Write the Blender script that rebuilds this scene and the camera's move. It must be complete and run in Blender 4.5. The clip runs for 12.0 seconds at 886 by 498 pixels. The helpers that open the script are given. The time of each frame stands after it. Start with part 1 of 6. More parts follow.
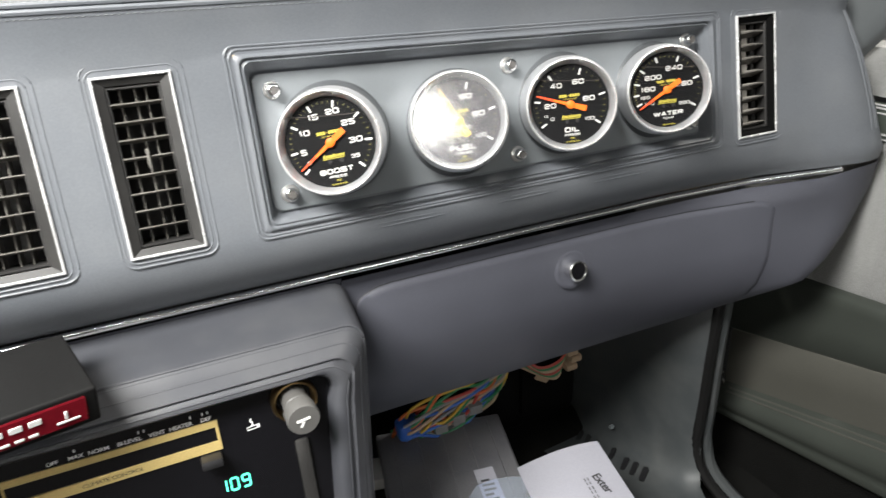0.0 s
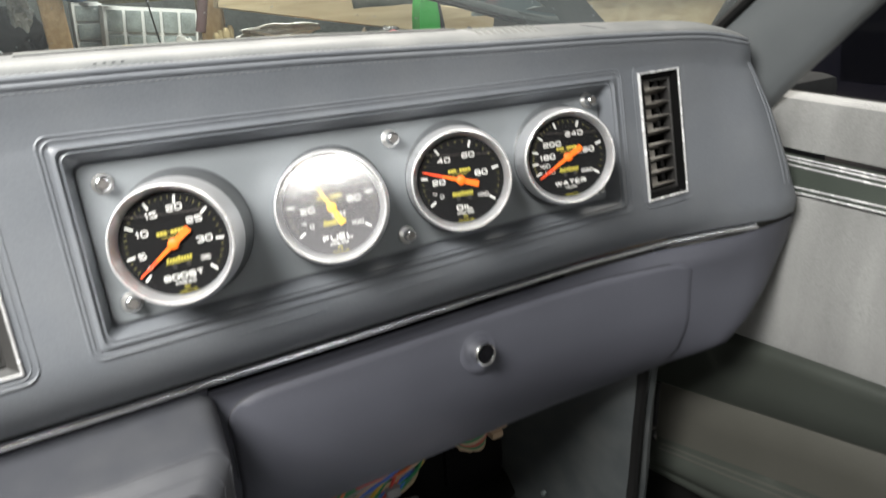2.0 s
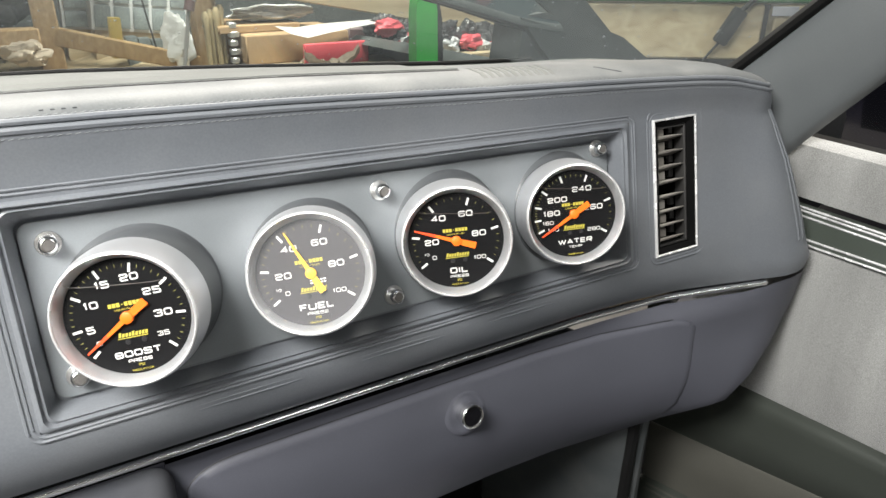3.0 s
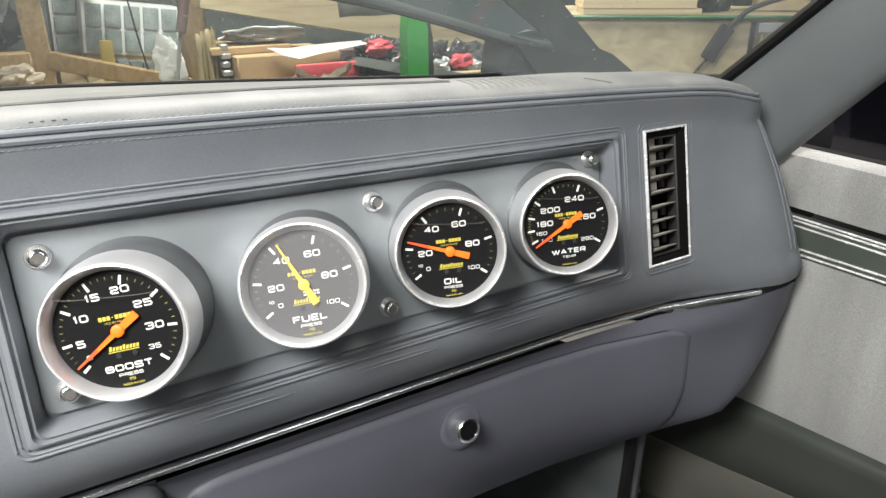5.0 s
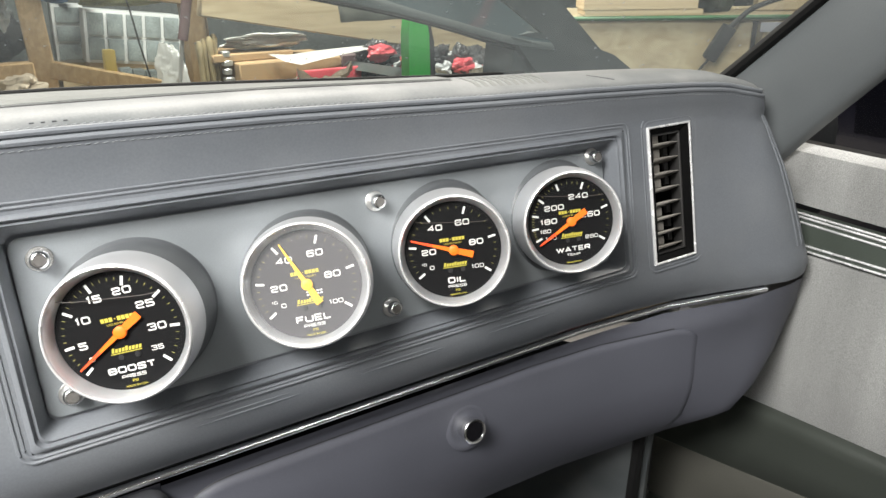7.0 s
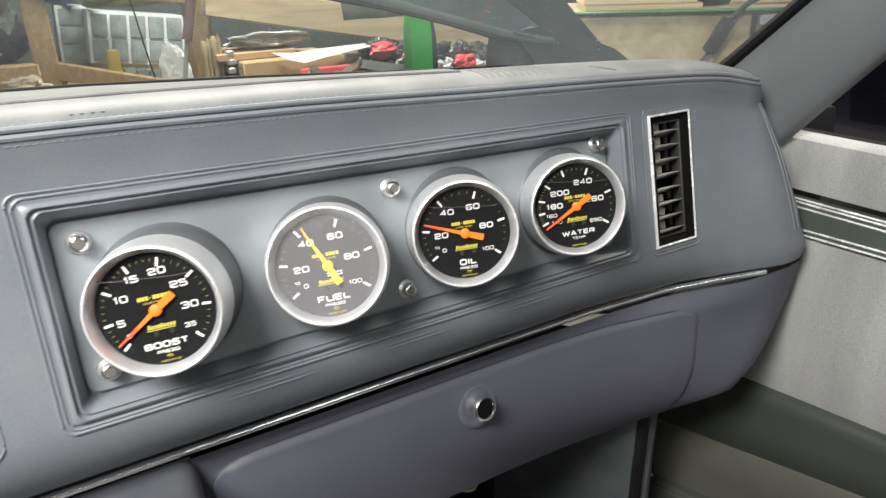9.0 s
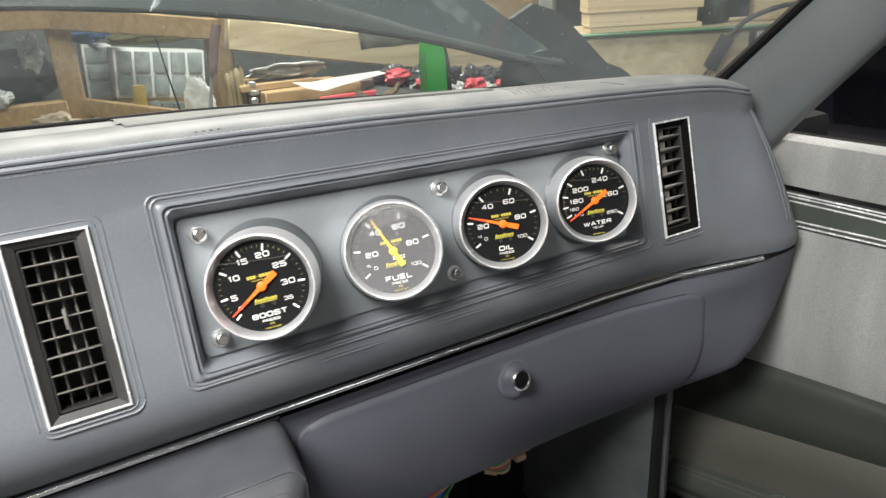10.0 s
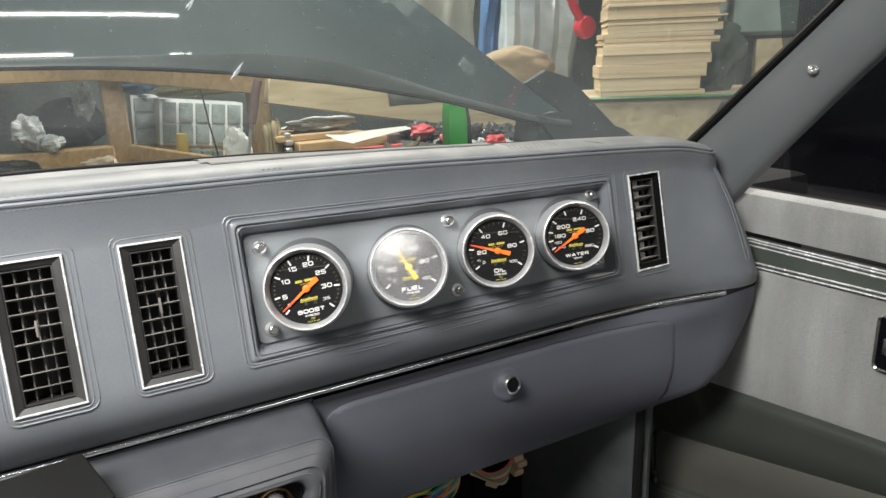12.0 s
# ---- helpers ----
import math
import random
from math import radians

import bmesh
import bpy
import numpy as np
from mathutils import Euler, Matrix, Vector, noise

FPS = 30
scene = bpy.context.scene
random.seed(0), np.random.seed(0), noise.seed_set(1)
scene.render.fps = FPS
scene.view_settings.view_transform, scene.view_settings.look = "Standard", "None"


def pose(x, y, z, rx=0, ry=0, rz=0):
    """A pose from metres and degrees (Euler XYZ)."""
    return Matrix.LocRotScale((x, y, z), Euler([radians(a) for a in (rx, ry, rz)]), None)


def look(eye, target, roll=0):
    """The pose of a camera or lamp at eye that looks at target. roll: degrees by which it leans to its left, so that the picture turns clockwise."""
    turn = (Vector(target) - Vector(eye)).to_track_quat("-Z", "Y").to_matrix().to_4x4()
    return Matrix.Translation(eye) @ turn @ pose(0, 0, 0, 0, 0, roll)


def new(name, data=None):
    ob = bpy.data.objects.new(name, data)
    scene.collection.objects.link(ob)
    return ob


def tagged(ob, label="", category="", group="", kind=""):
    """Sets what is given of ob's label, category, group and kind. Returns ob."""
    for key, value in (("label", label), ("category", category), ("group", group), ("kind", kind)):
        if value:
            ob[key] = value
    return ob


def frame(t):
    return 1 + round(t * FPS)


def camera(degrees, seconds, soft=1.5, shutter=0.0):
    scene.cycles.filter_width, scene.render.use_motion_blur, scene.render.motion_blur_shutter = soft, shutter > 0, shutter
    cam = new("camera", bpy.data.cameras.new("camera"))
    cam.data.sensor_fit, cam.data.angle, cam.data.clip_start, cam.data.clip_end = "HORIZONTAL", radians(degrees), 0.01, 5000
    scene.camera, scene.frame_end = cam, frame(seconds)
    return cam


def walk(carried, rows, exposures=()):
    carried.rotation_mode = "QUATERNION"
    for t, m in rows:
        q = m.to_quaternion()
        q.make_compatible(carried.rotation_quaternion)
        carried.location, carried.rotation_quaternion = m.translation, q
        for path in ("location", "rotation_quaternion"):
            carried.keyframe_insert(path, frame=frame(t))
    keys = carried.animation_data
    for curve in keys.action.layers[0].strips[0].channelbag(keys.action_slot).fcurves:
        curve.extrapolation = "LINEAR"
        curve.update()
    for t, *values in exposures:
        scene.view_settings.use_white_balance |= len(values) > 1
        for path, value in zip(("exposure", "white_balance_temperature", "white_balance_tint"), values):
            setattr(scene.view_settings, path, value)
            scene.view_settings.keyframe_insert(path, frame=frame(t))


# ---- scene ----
cam = camera(65.4, 12.0, shutter=0.5)
# seconds, eye in metres, camera turn in degrees
ROWS = [
    (0, -0.1073, -0.4014, 0.9138, 65.23, 2.20, -25.02),
    (0.5, -0.0952, -0.4020, 0.9122, 65.27, 2.04, -27.61),
    (1, -0.0778, -0.3967, 0.9072, 64.90, 2.33, -29.05),
    (1.5, -0.0643, -0.4016, 0.9120, 65.19, 2.59, -30.73),
    (2, -0.0427, -0.3583, 0.9276, 67.33, 2.65, -30.42),
    (2.5, -0.0142, -0.3044, 0.9581, 65.33, 0.34, -29.05),
    (3, -0.0167, -0.3069, 0.9562, 65.83, -0.37, -30.48),
    (5, -0.0172, -0.3075, 0.9510, 67.47, 0.06, -31.27),
    (5.5, -0.0168, -0.3074, 0.9492, 67.62, 0.09, -31.42),
    (6, -0.0178, -0.3071, 0.9505, 67.68, 0.31, -31.48),
    (6.5, -0.0172, -0.3067, 0.9488, 68.00, 0.60, -31.33),
    (8.5, -0.0162, -0.3070, 0.9438, 67.52, 1.28, -31.28),
    (9, -0.0328, -0.3222, 0.9466, 67.69, 1.47, -31.31),
    (9.5, -0.0682, -0.3545, 0.9489, 68.65, 2.87, -30.96),
    (10, -0.0944, -0.3803, 0.9548, 69.65, 3.33, -31.11),
    (10.5, -0.1231, -0.4257, 0.9548, 71.60, 3.95, -29.62),
    (11, -0.1458, -0.4825, 0.9675, 72.94, 4.02, -29.12),
    (11.5, -0.1484, -0.4905, 0.9654, 73.84, 3.14, -28.67),
    (12, -0.1447, -0.4917, 0.9683, 74.19, 2.16, -28.86),
]
walk(cam, [(t, pose(*p)) for t, *p in ROWS], exposures=[(0, 0.16), (1, 0.18), (2, 0.01), (3, 0.07), (5.5, 0.04), (8.5, 0.06), (9.5, -0.06), (10.3, -0.16), (11, -0.36), (11.5, -0.31), (12, -0.26)])

# ---- light ----
world = bpy.data.worlds.new("garage_air")
world.use_nodes = True
world.node_tree.nodes["Background"].inputs[0].default_value = (0.75, 0.85, 1.0, 1)
world.node_tree.nodes["Background"].inputs[1].default_value = 0.02
scene.world = world


def area_lamp(name, eye, target, w, h, watts, colour):
    data = bpy.data.lights.new(name, "AREA")
    data.shape, data.size, data.size_y, data.energy, data.color = "RECTANGLE", w, h, watts, colour
    ob = new(name, data)
    ob.matrix_world = look(eye, target)
    return ob


COOL, WARM = (1.0, 0.985, 0.95), (1.0, 0.955, 0.87)
# ceiling tubes inferred from hood streaks and fuel lens glare, plus added lights
# added key light low over the driver side, no known source
area_lamp("tube_light_rear", (-0.62, -0.42, 1.52), (-0.56, 0.0, 0.8), 0.6, 0.30, 47, COOL)
area_lamp("tube_light_front", (-0.245, 2.305, 2.43), (-0.245, 2.305, 0.0), 1.29, 0.012, 7.5, WARM)
area_lamp("tube_light_bench", (-0.50, 2.080, 2.43), (-0.50, 2.080, 0.0), 0.9, 0.010, 5, WARM)
area_lamp("tube_light_end", (0.36, 2.070, 2.43), (0.36, 2.070, 0.0), 0.09, 0.010, 0.5, WARM)
# three added fill lights for bench, side shelf and dash, no known source
area_lamp("tube_light_lumber", (0.5, 1.42, 2.43), (0.4, 2.1, 0.7), 1.6, 0.06, 155, WARM)
area_lamp("tube_light_side", (1.2, 0.1, 2.4), (1.3, 0.9, 0.8), 1.2, 0.2, 41, WARM)
area_lamp("tube_light_far", (1.05, -3.5, 2.2), (0.1, 0.0, 0.8), 0.60, 0.40, 13, (0.97, 0.98, 1.0))
area_lamp("tube_light_back", (-1.83, -3.93, 2.42), (-1.83, -3.78, 0.0), 1.0, 1.0, 72, COOL)
scene.view_settings.exposure = 0.0


# ---- materials ----
def shader(name):
    m = bpy.data.materials.new(name)
    m.use_nodes = True
    return m, m.node_tree, m.node_tree.nodes["Principled BSDF"]


def surface(name, colour, rough=0.5, metal=0.0, grain=400.0, bump=0.15, vary=0.12, blotch=9.0, sheen=0.0, coat=0.0,
            rough_vary=0.1, dust=0.0, island=0.0, depth=0.0006, spec=0.5, coat_rough=0.08, upright=1.0):
    """A surface with fine grain, broad blotches and, if asked, dust that settles in patches."""
    m, tree, b = shader(name)
    n, l = tree.nodes.new, tree.links.new
    co = n("ShaderNodeTexCoord")
    fine, broad = n("ShaderNodeTexNoise"), n("ShaderNodeTexNoise")
    fine.inputs["Scale"].default_value, fine.inputs["Detail"].default_value = grain, 3
    broad.inputs["Scale"].default_value, broad.inputs["Detail"].default_value = blotch, 5
    stretch = n("ShaderNodeMapping")
    stretch.inputs["Scale"].default_value = (1, 1, 1 / upright)
    l(co.outputs["Object"], stretch.inputs["Vector"])
    l(co.outputs["Object"], fine.inputs["Vector"])
    l(stretch.outputs["Vector"], broad.inputs["Vector"])
    dark, light = [c * (1 - vary) for c in colour], [min(1, c * (1 + vary)) for c in colour]
    ramp = n("ShaderNodeValToRGB")
    ramp.color_ramp.elements[0].position, ramp.color_ramp.elements[1].position = 0.3, 0.7
    ramp.color_ramp.elements[0].color, ramp.color_ramp.elements[1].color = (*dark, 1), (*light, 1)
    l(broad.outputs["Fac"], ramp.inputs["Fac"])
    mix = n("ShaderNodeMix")
    mix.data_type, mix.blend_type = "RGBA", "OVERLAY"
    mix.inputs["Factor"].default_value = min(1.0, vary * 2)
    l(ramp.outputs["Color"], mix.inputs["A"])
    l(fine.outputs["Fac"], mix.inputs["B"])
    out = mix.outputs["Result"]
    if island:
        info, hsv, mp = n("ShaderNodeObjectInfo"), n("ShaderNodeHueSaturation"), n("ShaderNodeMapRange")
        mp.inputs["To Min"].default_value, mp.inputs["To Max"].default_value = 1 - island, 1 + island
        l(info.outputs["Random"], mp.inputs["Value"])
        l(mp.outputs["Result"], hsv.inputs["Value"])
        l(out, hsv.inputs["Color"])
        out = hsv.outputs["Color"]
    if dust:
        spots, dm = n("ShaderNodeTexNoise"), n("ShaderNodeMix")
        spots.inputs["Scale"].default_value, spots.inputs["Detail"].default_value = 22, 9
        l(co.outputs["Object"], spots.inputs["Vector"])
        rr = n("ShaderNodeMapRange")
        rr.inputs["From Min"].default_value, rr.inputs["From Max"].default_value, rr.inputs["To Max"].default_value = 0.42, 0.72, dust
        l(spots.outputs["Fac"], rr.inputs["Value"])
        dm.data_type = "RGBA"
        dm.inputs["B"].default_value = (0.42, 0.41, 0.38, 1)
        l(rr.outputs["Result"], dm.inputs["Factor"])
        l(out, dm.inputs["A"])
        out = dm.outputs["Result"]
    l(out, b.inputs["Base Color"])
    mr = n("ShaderNodeMapRange")
    mr.inputs["To Min"].default_value, mr.inputs["To Max"].default_value = max(0.02, rough - rough_vary), min(1, rough + rough_vary)
    l(broad.outputs["Fac"], mr.inputs["Value"])
    l(mr.outputs["Result"], b.inputs["Roughness"])
    b.inputs["Metallic"].default_value = metal
    b.inputs["Specular IOR Level"].default_value = spec
    b.inputs["Sheen Weight"].default_value = sheen
    b.inputs["Coat Weight"].default_value = coat
    b.inputs["Coat Roughness"].default_value = coat_rough
    if bump:
        bp = n("ShaderNodeBump")
        bp.inputs["Strength"].default_value, bp.inputs["Distance"].default_value = bump, depth
        l(fine.outputs["Fac"], bp.inputs["Height"])
        l(bp.outputs["Normal"], b.inputs["Normal"])
    return m


def wood(name, colour, dark, scale=(3, 30, 30), rough=0.7):
    m, tree, b = shader(name)
    n, l = tree.nodes.new, tree.links.new
    co, mp, tx, ramp, info, hsv = (n("ShaderNodeTexCoord"), n("ShaderNodeMapping"), n("ShaderNodeTexNoise"), n("ShaderNodeValToRGB"),
                                   n("ShaderNodeObjectInfo"), n("ShaderNodeHueSaturation"))
    mp.inputs["Scale"].default_value = scale
    tx.inputs["Scale"].default_value, tx.inputs["Detail"].default_value, tx.inputs["Distortion"].default_value = 1.0, 8, 0.8
    l(co.outputs["Object"], mp.inputs["Vector"])
    l(mp.outputs["Vector"], tx.inputs["Vector"])
    l(tx.outputs["Fac"], ramp.inputs["Fac"])
    ramp.color_ramp.elements[0].position, ramp.color_ramp.elements[1].position = 0.3, 0.65
    ramp.color_ramp.elements[0].color, ramp.color_ramp.elements[1].color = (*dark, 1), (*colour, 1)
    l(ramp.outputs["Color"], hsv.inputs["Color"])
    mr = n("ShaderNodeMapRange")
    mr.inputs["To Min"].default_value, mr.inputs["To Max"].default_value = 0.8, 1.15
    l(info.outputs["Random"], mr.inputs["Value"])
    l(mr.outputs["Result"], hsv.inputs["Value"])
    l(hsv.outputs["Color"], b.inputs["Base Color"])
    b.inputs["Roughness"].default_value = rough
    bp = n("ShaderNodeBump")
    bp.inputs["Strength"].default_value, bp.inputs["Distance"].default_value = 0.3, 0.002
    l(tx.outputs["Fac"], bp.inputs["Height"])
    l(bp.outputs["Normal"], b.inputs["Normal"])
    return m


def clear(name, tint=(1, 1, 1), gloss=1.0, rough=0.02, haze=0.0, ior=1.45, specks=0.0):
    """Thin clear pane: see-through, with a reflection that grows towards grazing, and a pale haze mixed in."""
    m, tree, b = shader(name)
    n, l = tree.nodes.new, tree.links.new
    tree.nodes.remove(b)
    tr, gl, mx, fr, out = (n("ShaderNodeBsdfTransparent"), n("ShaderNodeBsdfGlossy"), n("ShaderNodeMixShader"), n("ShaderNodeFresnel"),
                           tree.nodes["Material Output"])
    tr.inputs["Color"].default_value = (*tint, 1)
    gl.inputs["Roughness"].default_value = rough
    fr.inputs["IOR"].default_value = ior
    part_of = n("ShaderNodeMath")
    part_of.operation = "MULTIPLY"
    part_of.inputs[1].default_value = gloss
    l(fr.outputs["Fac"], part_of.inputs[0])
    l(part_of.outputs["Value"], mx.inputs["Fac"])
    l(tr.outputs["BSDF"], mx.inputs[1])
    l(gl.outputs["BSDF"], mx.inputs[2])
    last = mx.outputs["Shader"]
    if haze:
        df, m2, tx, mr, co = n("ShaderNodeBsdfDiffuse"), n("ShaderNodeMixShader"), n("ShaderNodeTexNoise"), n("ShaderNodeMapRange"), n("ShaderNodeTexCoord")
        df.inputs["Color"].default_value = (0.70, 0.76, 0.79, 1)
        tx.inputs["Scale"].default_value, tx.inputs["Detail"].default_value = 14, 8
        l(co.outputs["Object"], tx.inputs["Vector"])
        mr.inputs["To Min"].default_value, mr.inputs["To Max"].default_value = haze * 0.5, haze * 1.5
        l(tx.outputs["Fac"], mr.inputs["Value"])
        film = mr.outputs["Result"]
        if specks:
            dots, cut, add = n("ShaderNodeTexNoise"), n("ShaderNodeMapRange"), n("ShaderNodeMath")
            dots.inputs["Scale"].default_value, dots.inputs["Detail"].default_value = 230, 2
            cut.inputs["From Min"].default_value, cut.inputs["From Max"].default_value, cut.inputs["To Max"].default_value = 0.68, 0.78, specks
            l(co.outputs["Object"], dots.inputs["Vector"])
            l(dots.outputs["Fac"], cut.inputs["Value"])
            add.operation = "ADD"
            l(film, add.inputs[0])
            l(cut.outputs["Result"], add.inputs[1])
            film = add.outputs["Value"]
        l(film, m2.inputs["Fac"])
        l(last, m2.inputs[1])
        l(df.outputs["BSDF"], m2.inputs[2])
        last = m2.outputs["Shader"]
    l(last, out.inputs["Surface"])
    return m


def glowing(name, colour, strength):
    m, tree, b = shader(name)
    b.inputs["Base Color"].default_value = (*colour, 1)
    b.inputs["Emission Color"].default_value = (*colour, 1)
    b.inputs["Emission Strength"].default_value = strength
    return m


VINYL = surface("grey_vinyl", (0.114, 0.123, 0.136), 0.46, grain=900, bump=0.07, vary=0.09, blotch=9, rough_vary=0.11, dust=0.05)
PAD = surface("grey_pad_vinyl", (0.092, 0.098, 0.100), 0.52, grain=800, bump=0.09, vary=0.12, blotch=11, rough_vary=0.1, dust=0.18)
HARD = surface("grey_hard_plastic", (0.040, 0.042, 0.049), 0.5, grain=1400, bump=0.12, vary=0.10, dust=0.05)
LOWER = surface("grey_lower_plastic", (0.056, 0.058, 0.072), 0.55, grain=1500, bump=0.1, vary=0.08)
PLATE = surface("grey_painted_plate", (0.15, 0.163, 0.172), 0.42, grain=1600, bump=0.08, vary=0.06, dust=0.03)
PILLAR = surface("grey_pillar_paint", (0.100, 0.109, 0.113), 0.5, grain=1400, bump=0.08, vary=0.07, dust=0.02)
THREAD = surface("pale_thread", (0.24, 0.25, 0.255), 0.8, grain=3000, bump=0.3)
CHROME = surface("chrome", (0.86, 0.86, 0.86), 0.2, metal=1.0, grain=600, bump=0.02, vary=0.04, rough_vary=0.08)
BRIGHTWORK = surface("polished_trim", (0.92, 0.92, 0.93), 0.24, metal=1.0, grain=300, bump=0.03, vary=0.04, blotch=40, rough_vary=0.06)
RIM = surface("worn_bright_rim", (0.80, 0.80, 0.80), 0.26, metal=0.5, grain=900, bump=0.1, vary=0.18, blotch=60, rough_vary=0.12)
CUP = surface("dark_grey_cup", (0.075, 0.080, 0.085), 0.42, grain=1500, bump=0.06, vary=0.08)
SATIN = surface("satin_aluminium", (0.74, 0.75, 0.77), 0.42, metal=0.8, grain=1800, bump=0.05, vary=0.05, rough_vary=0.05)
STEEL = surface("stainless_steel", (0.70, 0.69, 0.67), 0.3, metal=0.75, grain=900, bump=0.05, vary=0.1)
BLACK = surface("black_plastic", (0.012, 0.012, 0.013), 0.45, grain=1200, bump=0.1, vary=0.2)
GLOSS_BLACK = surface("gloss_black", (0.004, 0.004, 0.005), 0.15, grain=300, bump=0.0, vary=0.2, spec=0.25)
VENT_DARK = surface("vent_plastic", (0.014, 0.0135, 0.013), 0.55, grain=1000, bump=0.15, vary=0.2, dust=0.05)
SLAT_DARK = surface("dark_slat_plastic", (0.080, 0.074, 0.064), 0.5, grain=1000, bump=0.15, vary=0.3, dust=0.22)
VENT_SLAT = surface("vent_slat_plastic", (0.15, 0.138, 0.122), 0.5, grain=1000, bump=0.15, vary=0.2, dust=0.4)
DIAL = surface("dial_black", (0.004, 0.004, 0.0045), 0.6, grain=2000, bump=0.03, vary=0.2, spec=0.15)
DIAL_FOGGED = surface("dial_fogged_grey", (0.042, 0.037, 0.041), 0.75, grain=2500, bump=0.03, vary=0.1, blotch=60)
DIAL_WHITE = surface("dial_white", (0.62, 0.62, 0.60), 0.6, grain=2500, bump=0.0, vary=0.03)
DIAL_YELLOW = surface("dial_yellow", (0.44, 0.38, 0.05), 0.6, grain=2500, bump=0.0, vary=0.05)
DIAL_MINOR = surface("dial_dim_yellow", (0.24, 0.22, 0.07), 0.6, grain=2500, bump=0.0, vary=0.05)
NEEDLE_TIP = surface("needle_red_tip", (0.90, 0.085, 0.020), 0.5, grain=2500, bump=0.0, vary=0.05)
ORANGE = surface("needle_orange", (0.95, 0.165, 0.008), 0.5, grain=2500, bump=0.0, vary=0.05)
NEEDLE_YELLOW = surface("needle_faded_yellow", (0.85, 0.48, 0.03), 0.5, grain=2500, bump=0.0, vary=0.05)
LENS = clear("gauge_lens", (0.97, 0.97, 0.96), ior=1.2, rough=0.015)
LENS_FOGGED = clear("fogged_lens", (0.97, 0.97, 0.96), ior=1.9, rough=0.11, haze=0.05)
# windshield haze holds dust and a painted veil of reflected light
GLASS = clear("windshield_glass", (0.80, 0.87, 0.84), ior=1.35, gloss=0.07, haze=0.175, specks=0.25)
OIL_EDGE = surface("oil_surface_edge", (0.06, 0.05, 0.045), 0.5, bump=0.0)
WASHER = surface("dull_steel_washer", (0.58, 0.58, 0.57), 0.28, metal=0.85, grain=900, bump=0.1, vary=0.15)
SOCKET = surface("dark_socket_steel", (0.20, 0.19, 0.18), 0.35, metal=0.6, grain=900, bump=0.1)
DEFROST = surface("grey_green_panel", (0.088, 0.093, 0.088), 0.6, grain=900, bump=0.15, vary=0.12, dust=0.08)
SIDE_GLASS = clear("side_glass", (0.35, 0.37, 0.37), ior=1.4, gloss=0.06)
VELOUR = surface("pale_grey_velour", (0.225, 0.227, 0.220), 0.9, grain=1200, bump=0.7, vary=0.34, blotch=16, sheen=0.5, depth=0.0012, upright=5.0)
DOOR_BAND = surface("dark_olive_vinyl", (0.040, 0.045, 0.039), 0.4, grain=1100, bump=0.12, vary=0.1)
DOOR_VINYL = surface("door_grey_vinyl", (0.064, 0.063, 0.054), 0.5, grain=1100, bump=0.15, vary=0.1)
INSERT = surface("dark_green_grey_insert", (0.055, 0.065, 0.055), 0.35, grain=900, bump=0.05, vary=0.1)
CARPET = surface("black_carpet", (0.007, 0.007, 0.0065), 0.95, grain=900, bump=0.9, vary=0.3, depth=0.002, spec=0.1)
HOUSING = surface("black_housing", (0.0035, 0.0035, 0.0035), 0.8, grain=900, bump=0.3, vary=0.3, spec=0.05)
KICK = surface("kick_panel_plastic", (0.041, 0.046, 0.048), 0.5, grain=1300, bump=0.12, vary=0.1, dust=0.06)
RUBBER = surface("black_rubber", (0.006, 0.006, 0.006), 0.6, grain=900, bump=0.15, vary=0.2, spec=0.2)
GOLD = surface("gold_strip", (0.55, 0.42, 0.17), 0.35, metal=0.35, grain=900, bump=0.05, vary=0.12)
BRONZE = surface("aged_brass", (0.42, 0.28, 0.13), 0.3, metal=1.0, grain=900, bump=0.1, vary=0.25)
KNOB = surface("grey_knob_plastic", (0.088, 0.086, 0.082), 0.45, grain=1500, bump=0.1, vary=0.1)
PRINT = surface("white_print", (0.72, 0.72, 0.70), 0.6, bump=0.0, vary=0.05)
DARK_PRINT = surface("black_print", (0.02, 0.02, 0.02), 0.6, bump=0.0, vary=0.05)
RED_FACE = surface("dark_red_window", (0.14, 0.006, 0.012), 0.18, grain=300, bump=0.0, vary=0.1)
GREEN_GLOW = glowing("green_digits", (0.1, 1.0, 0.62), 1.6)
PAPER = surface("white_paper", (0.33, 0.33, 0.37), 0.8, grain=500, bump=0.1, vary=0.04)
BOX_GREY = surface("anodised_box", (0.14, 0.14, 0.15), 0.4, metal=0.2, grain=700, bump=0.1, vary=0.2, dust=0.1)
FILM = clear("plastic_film", (0.62, 0.70, 0.98), ior=1.5, rough=0.12, haze=0.22)
HOOD_PAINT = surface("dark_grey_paint", (0.016, 0.025, 0.029), 0.6, grain=500, bump=0.0, vary=0.2, dust=0.015, spec=0.06, coat=0.22, coat_rough=0.03)
ENGINE_DARK = surface("engine_bay_dark", (0.009, 0.010, 0.011), 0.7, grain=200, bump=0.3, vary=0.3)
FENDER_PAINT = surface("fender_dark_paint", (0.045, 0.052, 0.053), 0.45, grain=400, bump=0.02, vary=0.15, dust=0.04)
PINE = wood("pine_lumber", (0.42, 0.29, 0.15), (0.30, 0.19, 0.09))
OLD_PINE = wood("weathered_lumber", (0.52, 0.43, 0.28), (0.36, 0.27, 0.16))
PLY = wood("plywood_edge", (0.66, 0.52, 0.34), (0.48, 0.34, 0.19), (2, 2, 90))
CARD = surface("corrugated_card", (0.36, 0.24, 0.13), 0.85, grain=200, bump=0.2, vary=0.12)
